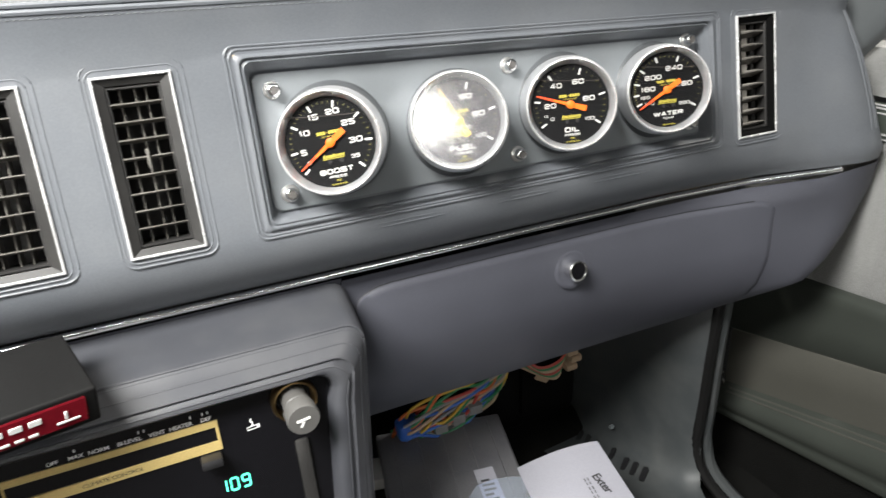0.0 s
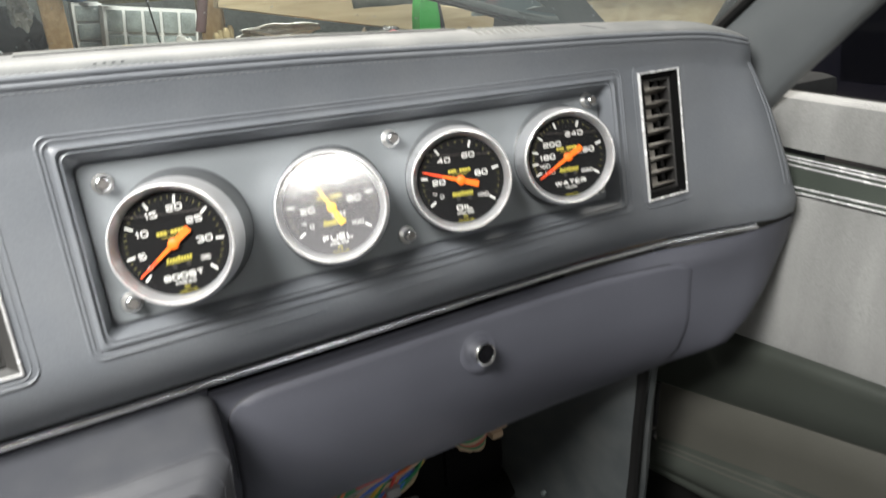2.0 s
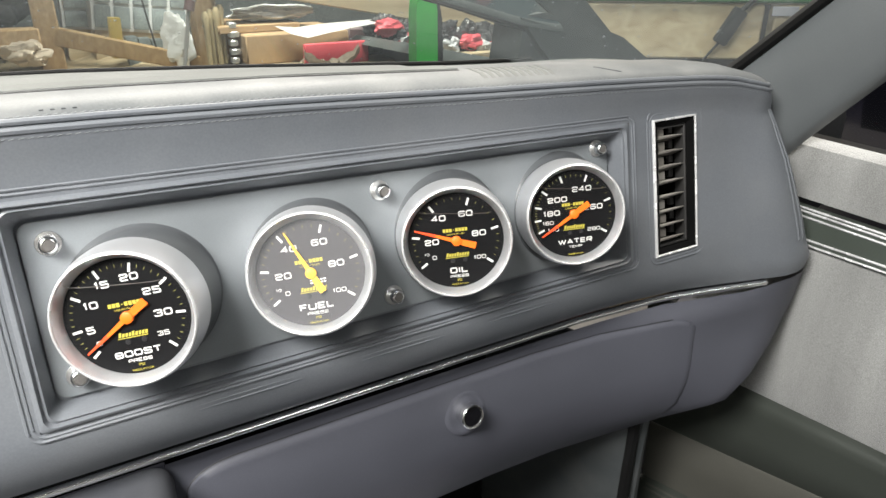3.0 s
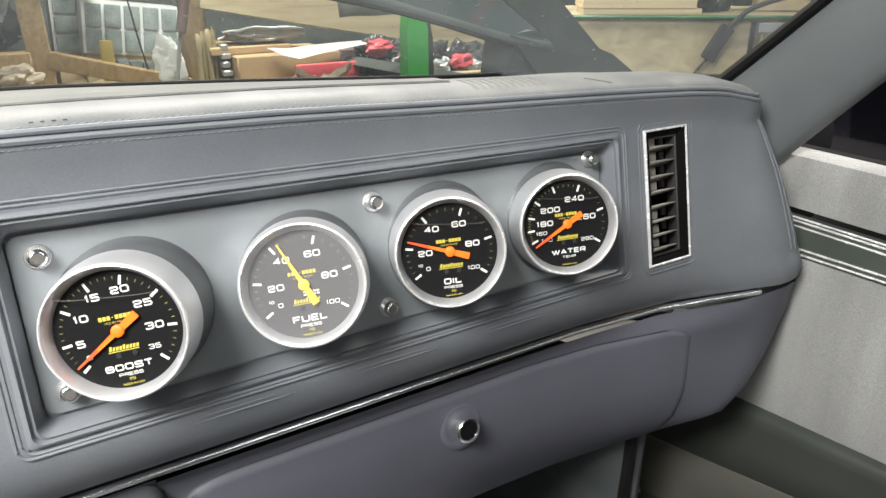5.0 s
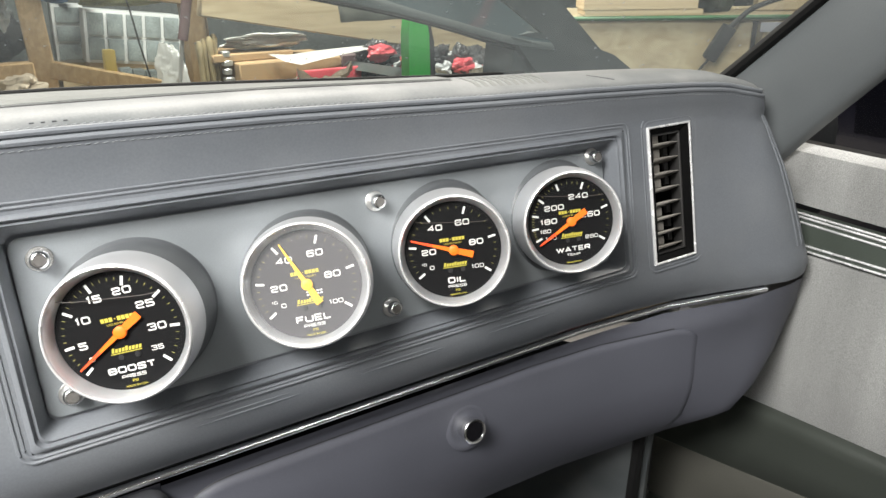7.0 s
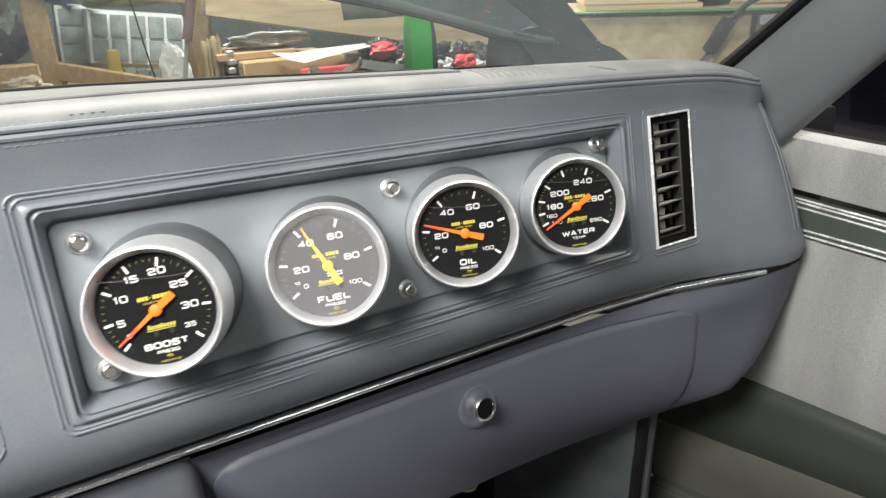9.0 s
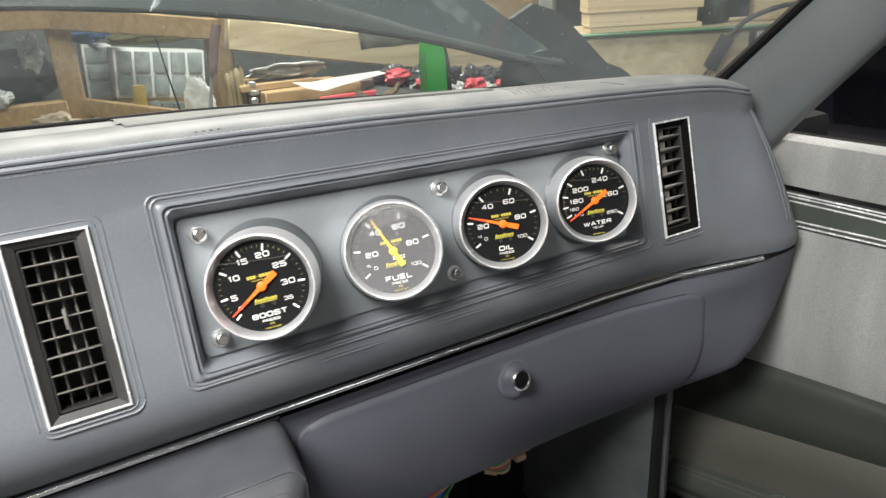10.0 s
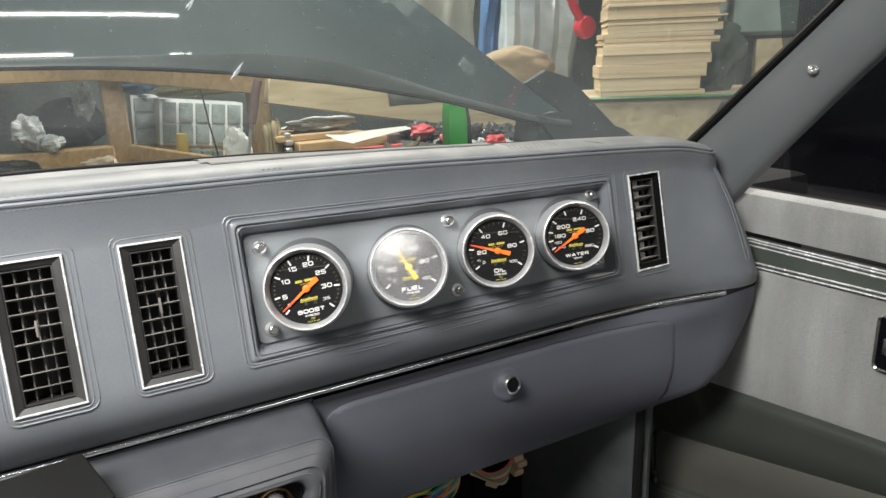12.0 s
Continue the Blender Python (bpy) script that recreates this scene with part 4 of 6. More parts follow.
controls = thing("heater_controls", BASE, "black heater control panel with gold strip and white lettering", "control panel")
bm = box((-0.45, 0.0, -0.30), (-0.020, 0.006, -0.136), 0.001, 1)
part("faceplate", bm, GLOSS_BLACK, controls)
bm = bmesh.new()
for lo, hi in (((-0.215, -0.0012, -0.1588), (-0.0985, 0.001, -0.1545)), ((-0.215, -0.0012, -0.1740), (-0.0985, 0.001, -0.1680)), ((-0.1003, -0.0012, -0.1680), (-0.0985, 0.001, -0.1588)),
               ((-0.2150, -0.0012, -0.1680), (-0.2135, 0.001, -0.1588))):
    add_box(bm, lo, hi, 0.0002, 1)
part("gold_strip", bm, GOLD, controls, "gold bars round the lever slot")
face = pose(0, 0, 0, 90)
for word, u in (("DEF", -0.1045), ("HEATER", -0.1190), ("VENT", -0.1325), ("BI-LEVEL", -0.1475), ("NORM", -0.1640), ("MAX", -0.1760), ("OFF", -0.1880)):
    part("label", lettering(word, 0.0034, pose(u, -0.0003, -0.1525) @ face, 1.15, 0.00005), PRINT, controls, smooth=0)
for u in (-0.1030, -0.1060, -0.1130, -0.1390, -0.1420, -0.1760):
    bm = box((u - 0.0004, -0.0004, -0.1495), (u + 0.0004, 0.0, -0.1478))
    part("tick", bm, PRINT, controls)
part("label", lettering("CLIMATE CONTROL", 0.0032, pose(-0.160, -0.0016, -0.171) @ face, 1.2), DARK_PRINT, controls, smooth=0)
bm = box((-0.1125, -0.012, -0.1800), (-0.1000, 0.0, -0.1745), 0.0015, 2)
part("lever", bm, BLACK, controls)
bm = box((-0.0560, -0.003, -0.2500), (-0.0470, 0.0, -0.1830), 0.002, 2)
part("slider", bm, VENT_DARK, controls)
# clock digits
for k, segs in enumerate(((1, 2), (0, 1, 2, 3, 4, 5), (0, 1, 6, 2, 3, 5))):
    bm = bmesh.new()
    x0 = -0.1035 + 0.0072 * k
    for q in segs:
        hx, hz, horiz = ((0, 0.004, 1), (0.0022, 0.002, 0), (0.0022, -0.002, 0), (0, -0.004, 1), (-0.0022, -0.002, 0), (-0.0022, 0.002, 0), (0, 0, 1))[q]
        a, b = (0.0018, 0.0005) if horiz else (0.0005, 0.0016)
        add_box(bm, (x0 + hx - a, -0.0008, -0.1995 + hz - b), (x0 + hx + a, -0.0002, -0.1995 + hz + b))
    part("clock_digit", bm, GREEN_GLOW, controls, "lit green clock digit")
# cigarette lighter: brass collar, tapered stem, knurled cap
lighter = thing("cigarette_lighter", BASE @ pose(-0.0515, 0.0, -0.1535, 8, 0, 0), "grey knob of a cigarette lighter in an aged brass collar", "lighter")
bm = bmesh.new()
add_lathe(bm, [(0.0142, 0.0), (0.0146, -0.006), (0.0138, -0.0085), (0.0124, -0.0080), (0.0114, -0.0040), (0.0110, 0.002)], 36, cap=False)
part("collar", bm, BRONZE, lighter)
bm = bmesh.new()
add_lathe(bm, [(0.0085, 0.0), (0.0080, -0.010), (0.0088, -0.012), (0.0092, -0.017), (0.0084, -0.018)], 36)
part("stem", bm, KNOB, lighter)
bm = bmesh.new()
ring = []
for r, y in ((0.0086, -0.018), (0.0098, -0.019), (0.0100, -0.029), (0.0094, -0.0305), (0.0004, -0.0308)):
    ring.append([((r + (0.0002 if k % 2 and y < -0.0185 and y > -0.030 else 0)) * math.cos(2 * math.pi * k / 60), y,
                  (r + (0.0002 if k % 2 and y < -0.0185 and y > -0.030 else 0)) * math.sin(2 * math.pi * k / 60)) for k in range(60)])
add_grid(bm, ring, closed=True)
cap = part("cap", bm, KNOB, lighter)
bm = bmesh.new()
for lo, hi, a in (((-0.0045, -0.0312, -0.0002), (0.0040, -0.0307, 0.0014), 8), ((-0.0005, -0.0312, -0.0046), (0.0008, -0.0307, -0.0010), -30)):
    add_box(bm, lo, hi, 0.0, 1, pose(0, 0, 0, 0, -a))
part("cap_symbol", bm, PRINT, cap)
bm = bmesh.new()
for lo, hi in (((-0.0052, -0.0004, 0.0010), (0.0052, 0.0, 0.0016)), ((-0.0052, -0.0004, -0.0016), (0.0052, 0.0, -0.0010)), ((-0.0052, -0.0004, -0.0010), (-0.0046, 0.0, 0.0010)), ((0.0030, -0.0004, -0.0010), (0.0052, 0.0, 0.0010))):
    add_box(bm, [0.75 * q for q in lo], [0.75 * q for q in hi], 0.0, 1, pose(-0.0785, 0, -0.1665, 0, -4, 0))
add_tube(bm, smooth_path([(-0.0795, -0.0002, -0.1655), (-0.0785, -0.0002, -0.1635), (-0.0800, -0.0002, -0.1620), (-0.0790, -0.0002, -0.1605)], 4), 0.0005, 6)
part("lighter_symbol", bm, PRINT, controls)

# display box on top of the surround
display = thing("display_box", BASE @ pose(-0.154, -0.032, -0.1210, 18, 0, 17), "small black box with a dark red display window", "display")
part("case", box((-0.135, 0.0, -0.001), (0.0, 0.058, 0.0205), 0.002, 3), RUBBER, display)
window = part("window", box((-0.128, -0.0010, 0.0025), (-0.006, 0.0002, 0.0175), 0.0008, 1), RED_FACE, display, "dark red display window")
for k in range(11):
    x0 = -0.118 + 0.0085 * k
    part("display_mark", box((x0, -0.0016, 0.0105), (x0 + 0.0058, -0.0009, 0.0140), 0.0003, 1), PRINT, window)
for k in range(11):
    x0 = -0.096 + 0.0062 * k
    part("display_mark", box((x0, -0.0016, 0.0044), (x0 + 0.0043, -0.0009, 0.0060), 0.0003, 1), PRINT, window)
part("display_mark", box((-0.021, -0.0016, 0.0060), (-0.010, -0.0009, 0.0074), 0.0003, 1), PRINT, window)
part("display_mark", box((-0.017, -0.0016, 0.0080), (-0.0155, -0.0009, 0.0130), 0.0003, 1), PRINT, window)

# defroster slot and slotted grille in the pad
cols = [-0.05 + 0.0255 * k for k in range(11)]


def top_strip(stations, lift):
    rows = []
    for kind, a, b in stations:
        if kind == "crease":
            rows.append([bend(c, a, lerp_table(CREASE, c) + b + lift) for c in cols])
        else:
            rows.append([bend(c, *to_dash(a + 0.05 * smoothstep(0.25, 0.5, c), lerp_table(REAR_Z, c) + b + lift)) for c in cols])
    return rows


def to_dash_point(c):
    n, v = to_dash(0.152 + 0.05 * smoothstep(0.25, 0.5, c), lerp_table(REAR_Z, c) + 0.0012)
    return (c, n, v)


defroster = thing("defroster_panel", BASE, "grey-green defroster panel behind the dash pad, with a dark gap", "defroster")
bm = bmesh.new()
add_grid(bm, top_strip([("crease", 0.0325, 0.0142), ("crease", 0.0328, 0.0152), ("crease", 0.050, 0.0180), ("crease", 0.078, 0.0195), ("world", 0.105, 0.005), ("world", 0.13, 0.0025), ("world", 0.1465, 0.0002),
                        ("world", 0.1475, -0.004)], 0.0012))
part("panel", bm, DEFROST, defroster, smooth=50)
bm = bmesh.new()
add_grid(bm, top_strip([("crease", 0.0306, 0.0140), ("crease", 0.0309, 0.0149), ("crease", 0.0326, 0.0153)], 0.0004))
part("gap", bm, BLACK, defroster, "dark gap along the defroster panel", smooth=0)
bm = bmesh.new()
add_tube(bm, [to_dash_point(c) for c in [-0.4 + 0.05 * k for k in range(16)]], 0.0016, 8)
part("glass_seal", bm, RUBBER, defroster, "thin black seal at the foot of the windshield")
PAD_RISE = [(0.0105, 0.0040), (0.0145, 0.0085), (0.022, 0.0125), (0.033, 0.0155), (0.050, 0.0180)]
bm = bmesh.new()
for k in range(10):
    u0 = 0.2125 + 0.0056 * k
    rows = [[bend(u, n, lerp_table(CREASE, u) + lerp_table(PAD_RISE, n) + h * f) for u, h in ((u0, -0.0002), (u0 + 0.0005, 0.0006), (u0 + 0.0030, 0.0006), (u0 + 0.0035, -0.0002))]
            for n, f in ((0.0160, 0.0), (0.0185 + 0.0006 * (k % 2), 0.8), (0.022, 1.0), (0.028, 1.0), (0.033, 1.0), (0.0385, 0.0))]
    add_grid(bm, rows)
solid("speaker_grille", bm, DEFROST, "slotted speaker grille in the dash pad", "grille", m=BASE, smooth=0)
bm = bmesh.new()
add_tube(bm, [bend(u, n, lerp_table(CREASE, u) + lerp_table(PAD_RISE, n)) for u, n in ((0.303, 0.0230), (0.311, 0.0190), (0.3195, 0.0150))], 0.0004, 6)
part("pad_seam", bm, HARD, dashboard, "short dark seam in the pad")
for k in range(4):
    n, u = 0.0128, -0.0165 + 0.0043 * k
    v = lerp_table(CREASE, u) + lerp_table(PAD_RISE, n)
    bm = box((u, n - 0.0004, v - 0.0003), (u + 0.0017, n + 0.0004, v + 0.0003), 0.0001, 1)
    part("pad_slot", bm, HARD, dashboard)

# ---- windshield, pillar, door ----
glass_low = [(-0.9, 0.12, 0.880), (-0.5, 0.17, 0.885), (-0.2, 0.185, 0.883), (0.0, 0.185, 0.878), (0.2, 0.180, 0.868), (0.35, 0.165, 0.857), (0.47, 0.140, 0.846), (0.56, 0.10, 0.842)]
glass_top = [(-0.85, -0.42, 1.27), (-0.5, -0.36, 1.285), (-0.2, -0.34, 1.29), (0.0, -0.34, 1.288), (0.2, -0.345, 1.283), (0.35, -0.36, 1.276), (0.45, -0.38, 1.265), (0.56, -0.40, 1.255)]
low, top = smooth_path(glass_low, 4), smooth_path(glass_top, 4)
bm = bmesh.new()
add_grid(bm, [[a.lerp(b, k / 8) + Vector((0, 0.02, 0.02)) * math.sin(math.pi * k / 8) for a, b in zip(low, top)] for k in range(9)])
windshield = thing("windshield", pose(0, 0, 0), "clear dusty windshield above the dashboard, with a painted reflection veil", "windshield")
pane = part("pane", bm, GLASS, windshield)
pane.visible_shadow = False
bm = bmesh.new()
add_tube(bm, [p + Vector((0, 0.002, -0.001)) for p in low], 0.0032, 8)
part("seal", bm, RUBBER, windshield, "thin black rubber seal")

# dried smears and flecks on the glass
SMEAR = clear("dried_smear", haze=0.34, gloss=0.1)
rng = random.Random(8)
for u0, along, spread in (((-0.0150, 0.1085, 0.9556), (0.0115, -0.0200, 0.0192), 0.0016), ((-0.0520, 0.058, 1.006), (0.006, -0.011, 0.011), 0.0022)):
    bm = bmesh.new()
    for k in range(5):
        a = Vector(u0) + Vector(along) * rng.uniform(0, 0.45) + Vector((rng.uniform(-1, 1) * spread, -0.0012, -0.0012))
        b = a + Vector(along) * rng.uniform(0.3, 0.6) + Vector((rng.uniform(-1, 1) * spread * 0.5, 0, 0))
        add_tube(bm, [a, a.lerp(b, 0.4), b], 0.0007, 5, taper=[0.3, 1, 0.2])
    part("smear", bm, SMEAR, windshield, "pale dried streak on the glass")

# pillar trim: swept section from the dash corner up and back
pillar = thing("pillar_trim", pose(0, 0, 0), "grey painted windshield pillar trim", "pillar trim")
fwd = [(0.490, 0.120, 0.820), (0.498, 0.081, 0.855), (0.502, 0.0, 0.930), (0.505, -0.078, 1.002), (0.50, -0.24, 1.150), (0.48, -0.36, 1.260)]
aft = [(0.508, 0.050, 0.770), (0.512, 0.016, 0.812), (0.516, -0.046, 0.882), (0.518, -0.120, 0.960), (0.512, -0.28, 1.108), (0.49, -0.41, 1.226)]
f, a = smooth_path(fwd, 5), smooth_path(aft, 5)
bm = bmesh.new()
rows = []
for s, lift in ((0.03, -0.010), (0.035, -0.002), (0.05, 0.002), (0.08, 0.004), (0.2, 0.006), (0.4, 0.008), (0.6, 0.008), (0.8, 0.006), (0.95, 0.003), (1.0, -0.002), (1.04, -0.014)):
    rows.append([p.lerp(q, s) + Vector((-1, -0.6, 0.35)).normalized() * lift for p, q in zip(f, a)])
add_grid(bm, rows)
part("trim", bm, PILLAR, pillar, smooth=70)
bm = bmesh.new()
add_grid(bm, [[p.lerp(q, s) + Vector((-1, -0.6, 0.35)).normalized() * lift for p, q in zip(f, a)] for s, lift in ((-0.11, -0.006), (-0.09, 0.004), (-0.04, 0.008), (0.01, 0.007), (0.05, 0.000))])
part("pillar_seal", bm, RUBBER, pillar, "black rubber edge beside the glass")
spot = Vector((0.5045, -0.058, 0.939))
bm = bmesh.new()
away = Vector((-1, -0.6, 0.35)).normalized()
turn = away.to_track_quat("Z", "Y").to_matrix().to_4x4()
add_lathe(bm, [(0.0050, -0.002), (0.0050, 0.0008), (0.0044, 0.0015), (0.0030, 0.0022), (0.0017, 0.0024), (0.0013, 0.0006), (0.0002, 0.0004)], 24, axis="z")
for v in bm.verts:
    v.co = Matrix.Translation(spot + away * 0.0045) @ turn @ v.co
screw_head = part("screw", bm, WASHER, pillar, "domed steel screw")
for a in (20, 110):
    bm = box((-0.0030, -0.0005, 0.0004), (0.0030, 0.0005, 0.00255), 0.0002, 1)
    for v in bm.verts:
        v.co = Matrix.Translation(spot + away * 0.0045) @ turn @ Matrix.Rotation(radians(a), 4, "Z") @ v.co
    part("cross_slot", bm, BLACK, screw_head, smooth=0)

DOOR_X = 0.525
door = thing("passenger_door", pose(DOOR_X, 0, 0), "closed car door with pale grey velour and a chrome strip", "car door")
ys = [0.16 - 0.04 * k for k in range(30)]


def door_rows(profile, wobble=0.0):
    return [[(x + wobble * math.sin(9 * y + 40 * z), y, z + slope * (0.05 - y)) for y in ys] for x, z, slope in profile]


bm = bmesh.new()
add_grid(bm, door_rows([(0.075, 0.784, 0.0), (0.055, 0.793, 0.0), (0.034, 0.8015, 0.0), (0.016, 0.8055, 0.0), (0.005, 0.801, 0.0), (0.001, 0.780, 0.0), (0.004, 0.758, 0.0)], 0.001))
part("upper_panel", bm, VELOUR, door, "pale padded upper door panel")
bm = bmesh.new()
add_grid(bm, door_rows([(0.006, 0.7525, 0.0), (0.000, 0.7520, 0.0), (0.000, 0.7170, 0.03), (0.006, 0.7165, 0.03)]))
strip = part("trim_insert", bm, INSERT, door, "dark green-grey strip", smooth=0)
for z, slope in ((0.7515, 0.0), (0.7485, 0.0), (0.7440, 0.0), (0.7235, 0.03), (0.7188, 0.03)):
    bm = bmesh.new()
    add_tube(bm, [(-0.0006, y, z + slope * (0.05 - y)) for y in ys], 0.0010, 6)
    part("chrome_line", bm, RIM, strip)
bm = bmesh.new()
add_grid(bm, door_rows([(0.006, 0.7165, 0.03), (0.002, 0.7140, 0.03), (0.000, 0.700, 0.03), (-0.001, 0.65, 0.05), (0.001, 0.60, 0.08), (0.004, 0.556, 0.105), (0.009, 0.5490, 0.11)], 0.0012))
part("velour_panel", bm, VELOUR, door, "pale grey velour door panel")
bm = bmesh.new()
add_grid(bm, door_rows([(0.010, 0.5500, 0.11), (0.003, 0.5480, 0.11), (-0.001, 0.540, 0.12), (0.000, 0.530, 0.135), (0.001, 0.500, 0.19), (0.003, 0.465, 0.25), (0.007, 0.461, 0.25)]))
part("upper_band", bm, DOOR_BAND, door, "dark olive vinyl band", smooth=70)
bm = bmesh.new()
add_grid(bm, door_rows([(0.008, 0.461, 0.25), (0.004, 0.458, 0.25), (0.004, 0.42, 0.27), (0.005, 0.384, 0.29)]))
part("lower_panel", bm, DOOR_VINYL, door, "dull brownish grey lower door panel", smooth=70)
bm = bmesh.new()
add_grid(bm, door_rows([(0.006, 0.386, 0.29), (0.001, 0.385, 0.29), (-0.003, 0.381, 0.285), (-0.010, 0.371, 0.27), (-0.014, 0.361, 0.25), (-0.012, 0.351, 0.23), (-0.007, 0.346, 0.22), (-0.008, 0.342, 0.21),
                        (-0.009, 0.335, 0.20), (-0.004, 0.331, 0.19), (0.03, 0.328, 0.19)]))
rail = part("pocket_rail", bm, DOOR_BAND, door, "grooved rail above the map pocket", smooth=70)
for x, z, slope in ((-0.0025, 0.3815, 0.285), (-0.0062, 0.3765, 0.278)):
    bm = bmesh.new()
    add_tube(bm, [(x, y, z + slope * (0.05 - y)) for y in ys[1:]], 0.0012, 6)
    part("moulded_line", bm, DOOR_VINYL, rail)
bm = bmesh.new()
add_tube(bm, smooth_path([(0.003, 0.1375, 0.440), (0.003, 0.137, 0.40), (0.002, 0.136, 0.365), (0.0, 0.128, 0.355)], 5), 0.0035, 8)
part("panel_groove", bm, BLACK, door)
bm = bmesh.new()
add_grid(bm, [[(0.012, y, z) for y in ys] for z in (0.40, 0.25, 0.12)])
part("map_pocket", bm, CARPET, door, "black carpeted pocket")
bm = bmesh.new()
add_tube(bm, smooth_path([(0.004, 0.148, 0.46), (0.003, 0.146, 0.42), (0.002, 0.136, 0.365), (-0.001, 0.118, 0.357)], 5), 0.003, 8)
part("moulded_edge", bm, DOOR_VINYL, door)
# latch plate
bm = add_prism(bmesh.new(), round_rect(-0.193, -0.145, 0.655, 0.708, 0.004), -0.006, 0.002, 0)
soften(bm, 0.001)
latch = part("latch_plate", bm, GLOSS_BLACK, door, "black latch plate with chrome edge")
bm = bmesh.new()
add_tube(bm, [(-0.006, y, z) for y, z in round_rect(-0.194, -0.144, 0.654, 0.709, 0.005)], 0.0016, 6, closed=True)
part("latch_rim", bm, CHROME, latch)
bm = box((-0.012, -0.188, 0.672), (-0.006, -0.153, 0.690), 0.002)
part("latch_lever", bm, CHROME, latch)
# window run and side glass
bm = bmesh.new()
add_grid(bm, door_rows([(0.056, 0.780, 0.0), (0.058, 0.794, 0.0), (0.074, 0.795, 0.0), (0.080, 0.770, 0.0)]))
part("window_run", bm, RUBBER, door)
bm = bmesh.new()
add_grid(bm, [[(0.071 - 0.25 * (z - 0.83), y, z) for y in (0.02, -0.4, -0.95)] for z in (0.808, 1.22)])
pane = part("window_pane", bm, SIDE_GLASS, door)
pane.visible_shadow = False

# ---- footwell ----
kick = thing("kick_panel", pose(0, 0, 0), "grey plastic kick panel beside the footwell", "kick panel")
bm = bmesh.new()
prof = [(0.399, 0.62, 0.05), (0.400, 0.50, 0.055), (0.406, 0.42, 0.06), (0.412, 0.355, 0.065), (0.412, 0.315, 0.06), (0.406, 0.298, 0.05), (0.395, 0.293, 0.02), (0.33, 0.291, -0.05)]
rows = []
for x, z, y0 in prof:
    rows.append([(x + 0.012, y0 + 0.000, z - 0.002), (x + 0.006, y0 + 0.008, z), (x, y0 + 0.022, z)] + [(x - 0.10 * (y - 0.08), y, z - 0.25 * (y - 0.08)) for y in (0.12, 0.17, 0.23, 0.30, 0.38)])
add_grid(bm, rows)
part("panel", bm, KICK, kick, smooth=70)
for x, y in ((0.376, 0.233), (0.380, 0.219), (0.383, 0.203), (0.380, 0.167), (0.377, 0.138), (0.379, 0.1226), (0.381, 0.1067)):
    slot = add_prism(bmesh.new(), round_rect(-0.013, 0.013, -0.0035, 0.0035, 0.003, 3), -0.006, 0.0012, 2)
    for v in slot.verts:
        v.co = pose(x, y, 0.293 - 0.25 * (y - 0.08), -14, 0, 37) @ v.co
    part("slot", slot, BLACK, kick)
bm = bmesh.new()
add_tube(bm, smooth_path([(0.412, 0.055, 0.60), (0.414, 0.060, 0.50), (0.420, 0.066, 0.40), (0.424, 0.070, 0.345), (0.430, 0.058, 0.305), (0.445, 0.020, 0.275), (0.46, -0.05, 0.262), (0.47, -0.3, 0.258)], 6), 0.0065, 8)
part("weatherstrip", bm, RUBBER, kick, "black weatherstrip")
bm = bmesh.new()
add_tube(bm, smooth_path([(0.426, 0.058, 0.60), (0.428, 0.064, 0.50), (0.434, 0.069, 0.40), (0.439, 0.072, 0.345), (0.447, 0.058, 0.300), (0.465, 0.015, 0.268), (0.485, -0.06, 0.256), (0.50, -0.3, 0.25)], 6), 0.008, 8)
part("door_jamb", bm, KICK, kick)
bm = bmesh.new()
add_tube(bm, [(0.405, 0.135, 0.44), (0.400, 0.128, 0.452), (0.404, 0.116, 0.444)], 0.003, 6)
part("panel_clip", bm, KICK, kick)
bm = bmesh.new()
add_lathe(bm, [(0.0028, -0.004), (0.0028, 0.001), (0.0014, 0.002)], 16, (0.392, 0.185, 0.300), axis="x")
part("panel_plug", bm, BIN, kick)

bm = bmesh.new()
add_grid(bm, [[(x, y, z + 0.004 * math.sin(31 * x + 17 * y)) for x in [-0.9 + 0.1 * k for k in range(16)]] for y, z in
              ((-0.9, 0.24), (-0.4, 0.24), (-0.1, 0.245), (0.1, 0.245), (0.22, 0.246), (0.33, 0.30), (0.42, 0.50), (0.46, 0.64), (0.47, 0.72))])
solid("car_floor", bm, CARPET, "black carpet of the footwell and firewall", "carpet", kind="structure")
bm = box((0.02, 0.235, 0.30), (0.37, 0.42, 0.56), 0.02, 3)
heater = thing("heater_box", pose(0, 0, 0), "black plastic heater housing under the dashboard", "heater box")
part("body", bm, HOUSING, heater)
part("flange", box((0.012, 0.262, 0.292), (0.378, 0.274, 0.565), 0.004, 2), HOUSING, heater)
for x in (0.10, 0.19, 0.28):
    part("rib", box((x - 0.004, 0.228, 0.33), (x + 0.004, 0.24, 0.53), 0.002, 2), HOUSING, heater)

# control unit on the floor under the dash, in a torn clear bag, with a sticker
unit = thing("control_unit", pose(0.122, 0.110, 0.390, 8, 0, -12), "grey metal control unit lying tilted in the footwell", "control unit")
bm = box((-0.072, -0.19, -0.028), (0.072, 0.078, 0.0), 0.004, 3)
part("case", bm, BOX_GREY, unit)
for k in range(5):
    bm = bmesh.new()
    add_tube(bm, [(-0.055 + 0.0275 * k, -0.18, 0.0003), (-0.055 + 0.0275 * k, 0.07, 0.0003)], 0.0009, 5)
    part("case_ridge", bm, BOX_GREY, unit)
bm = box((0.022, -0.085, 0.0004), (0.043, 0.002, 0.0012), 0.0, 1, pose(0, 0, 0, 0, 0, 2))
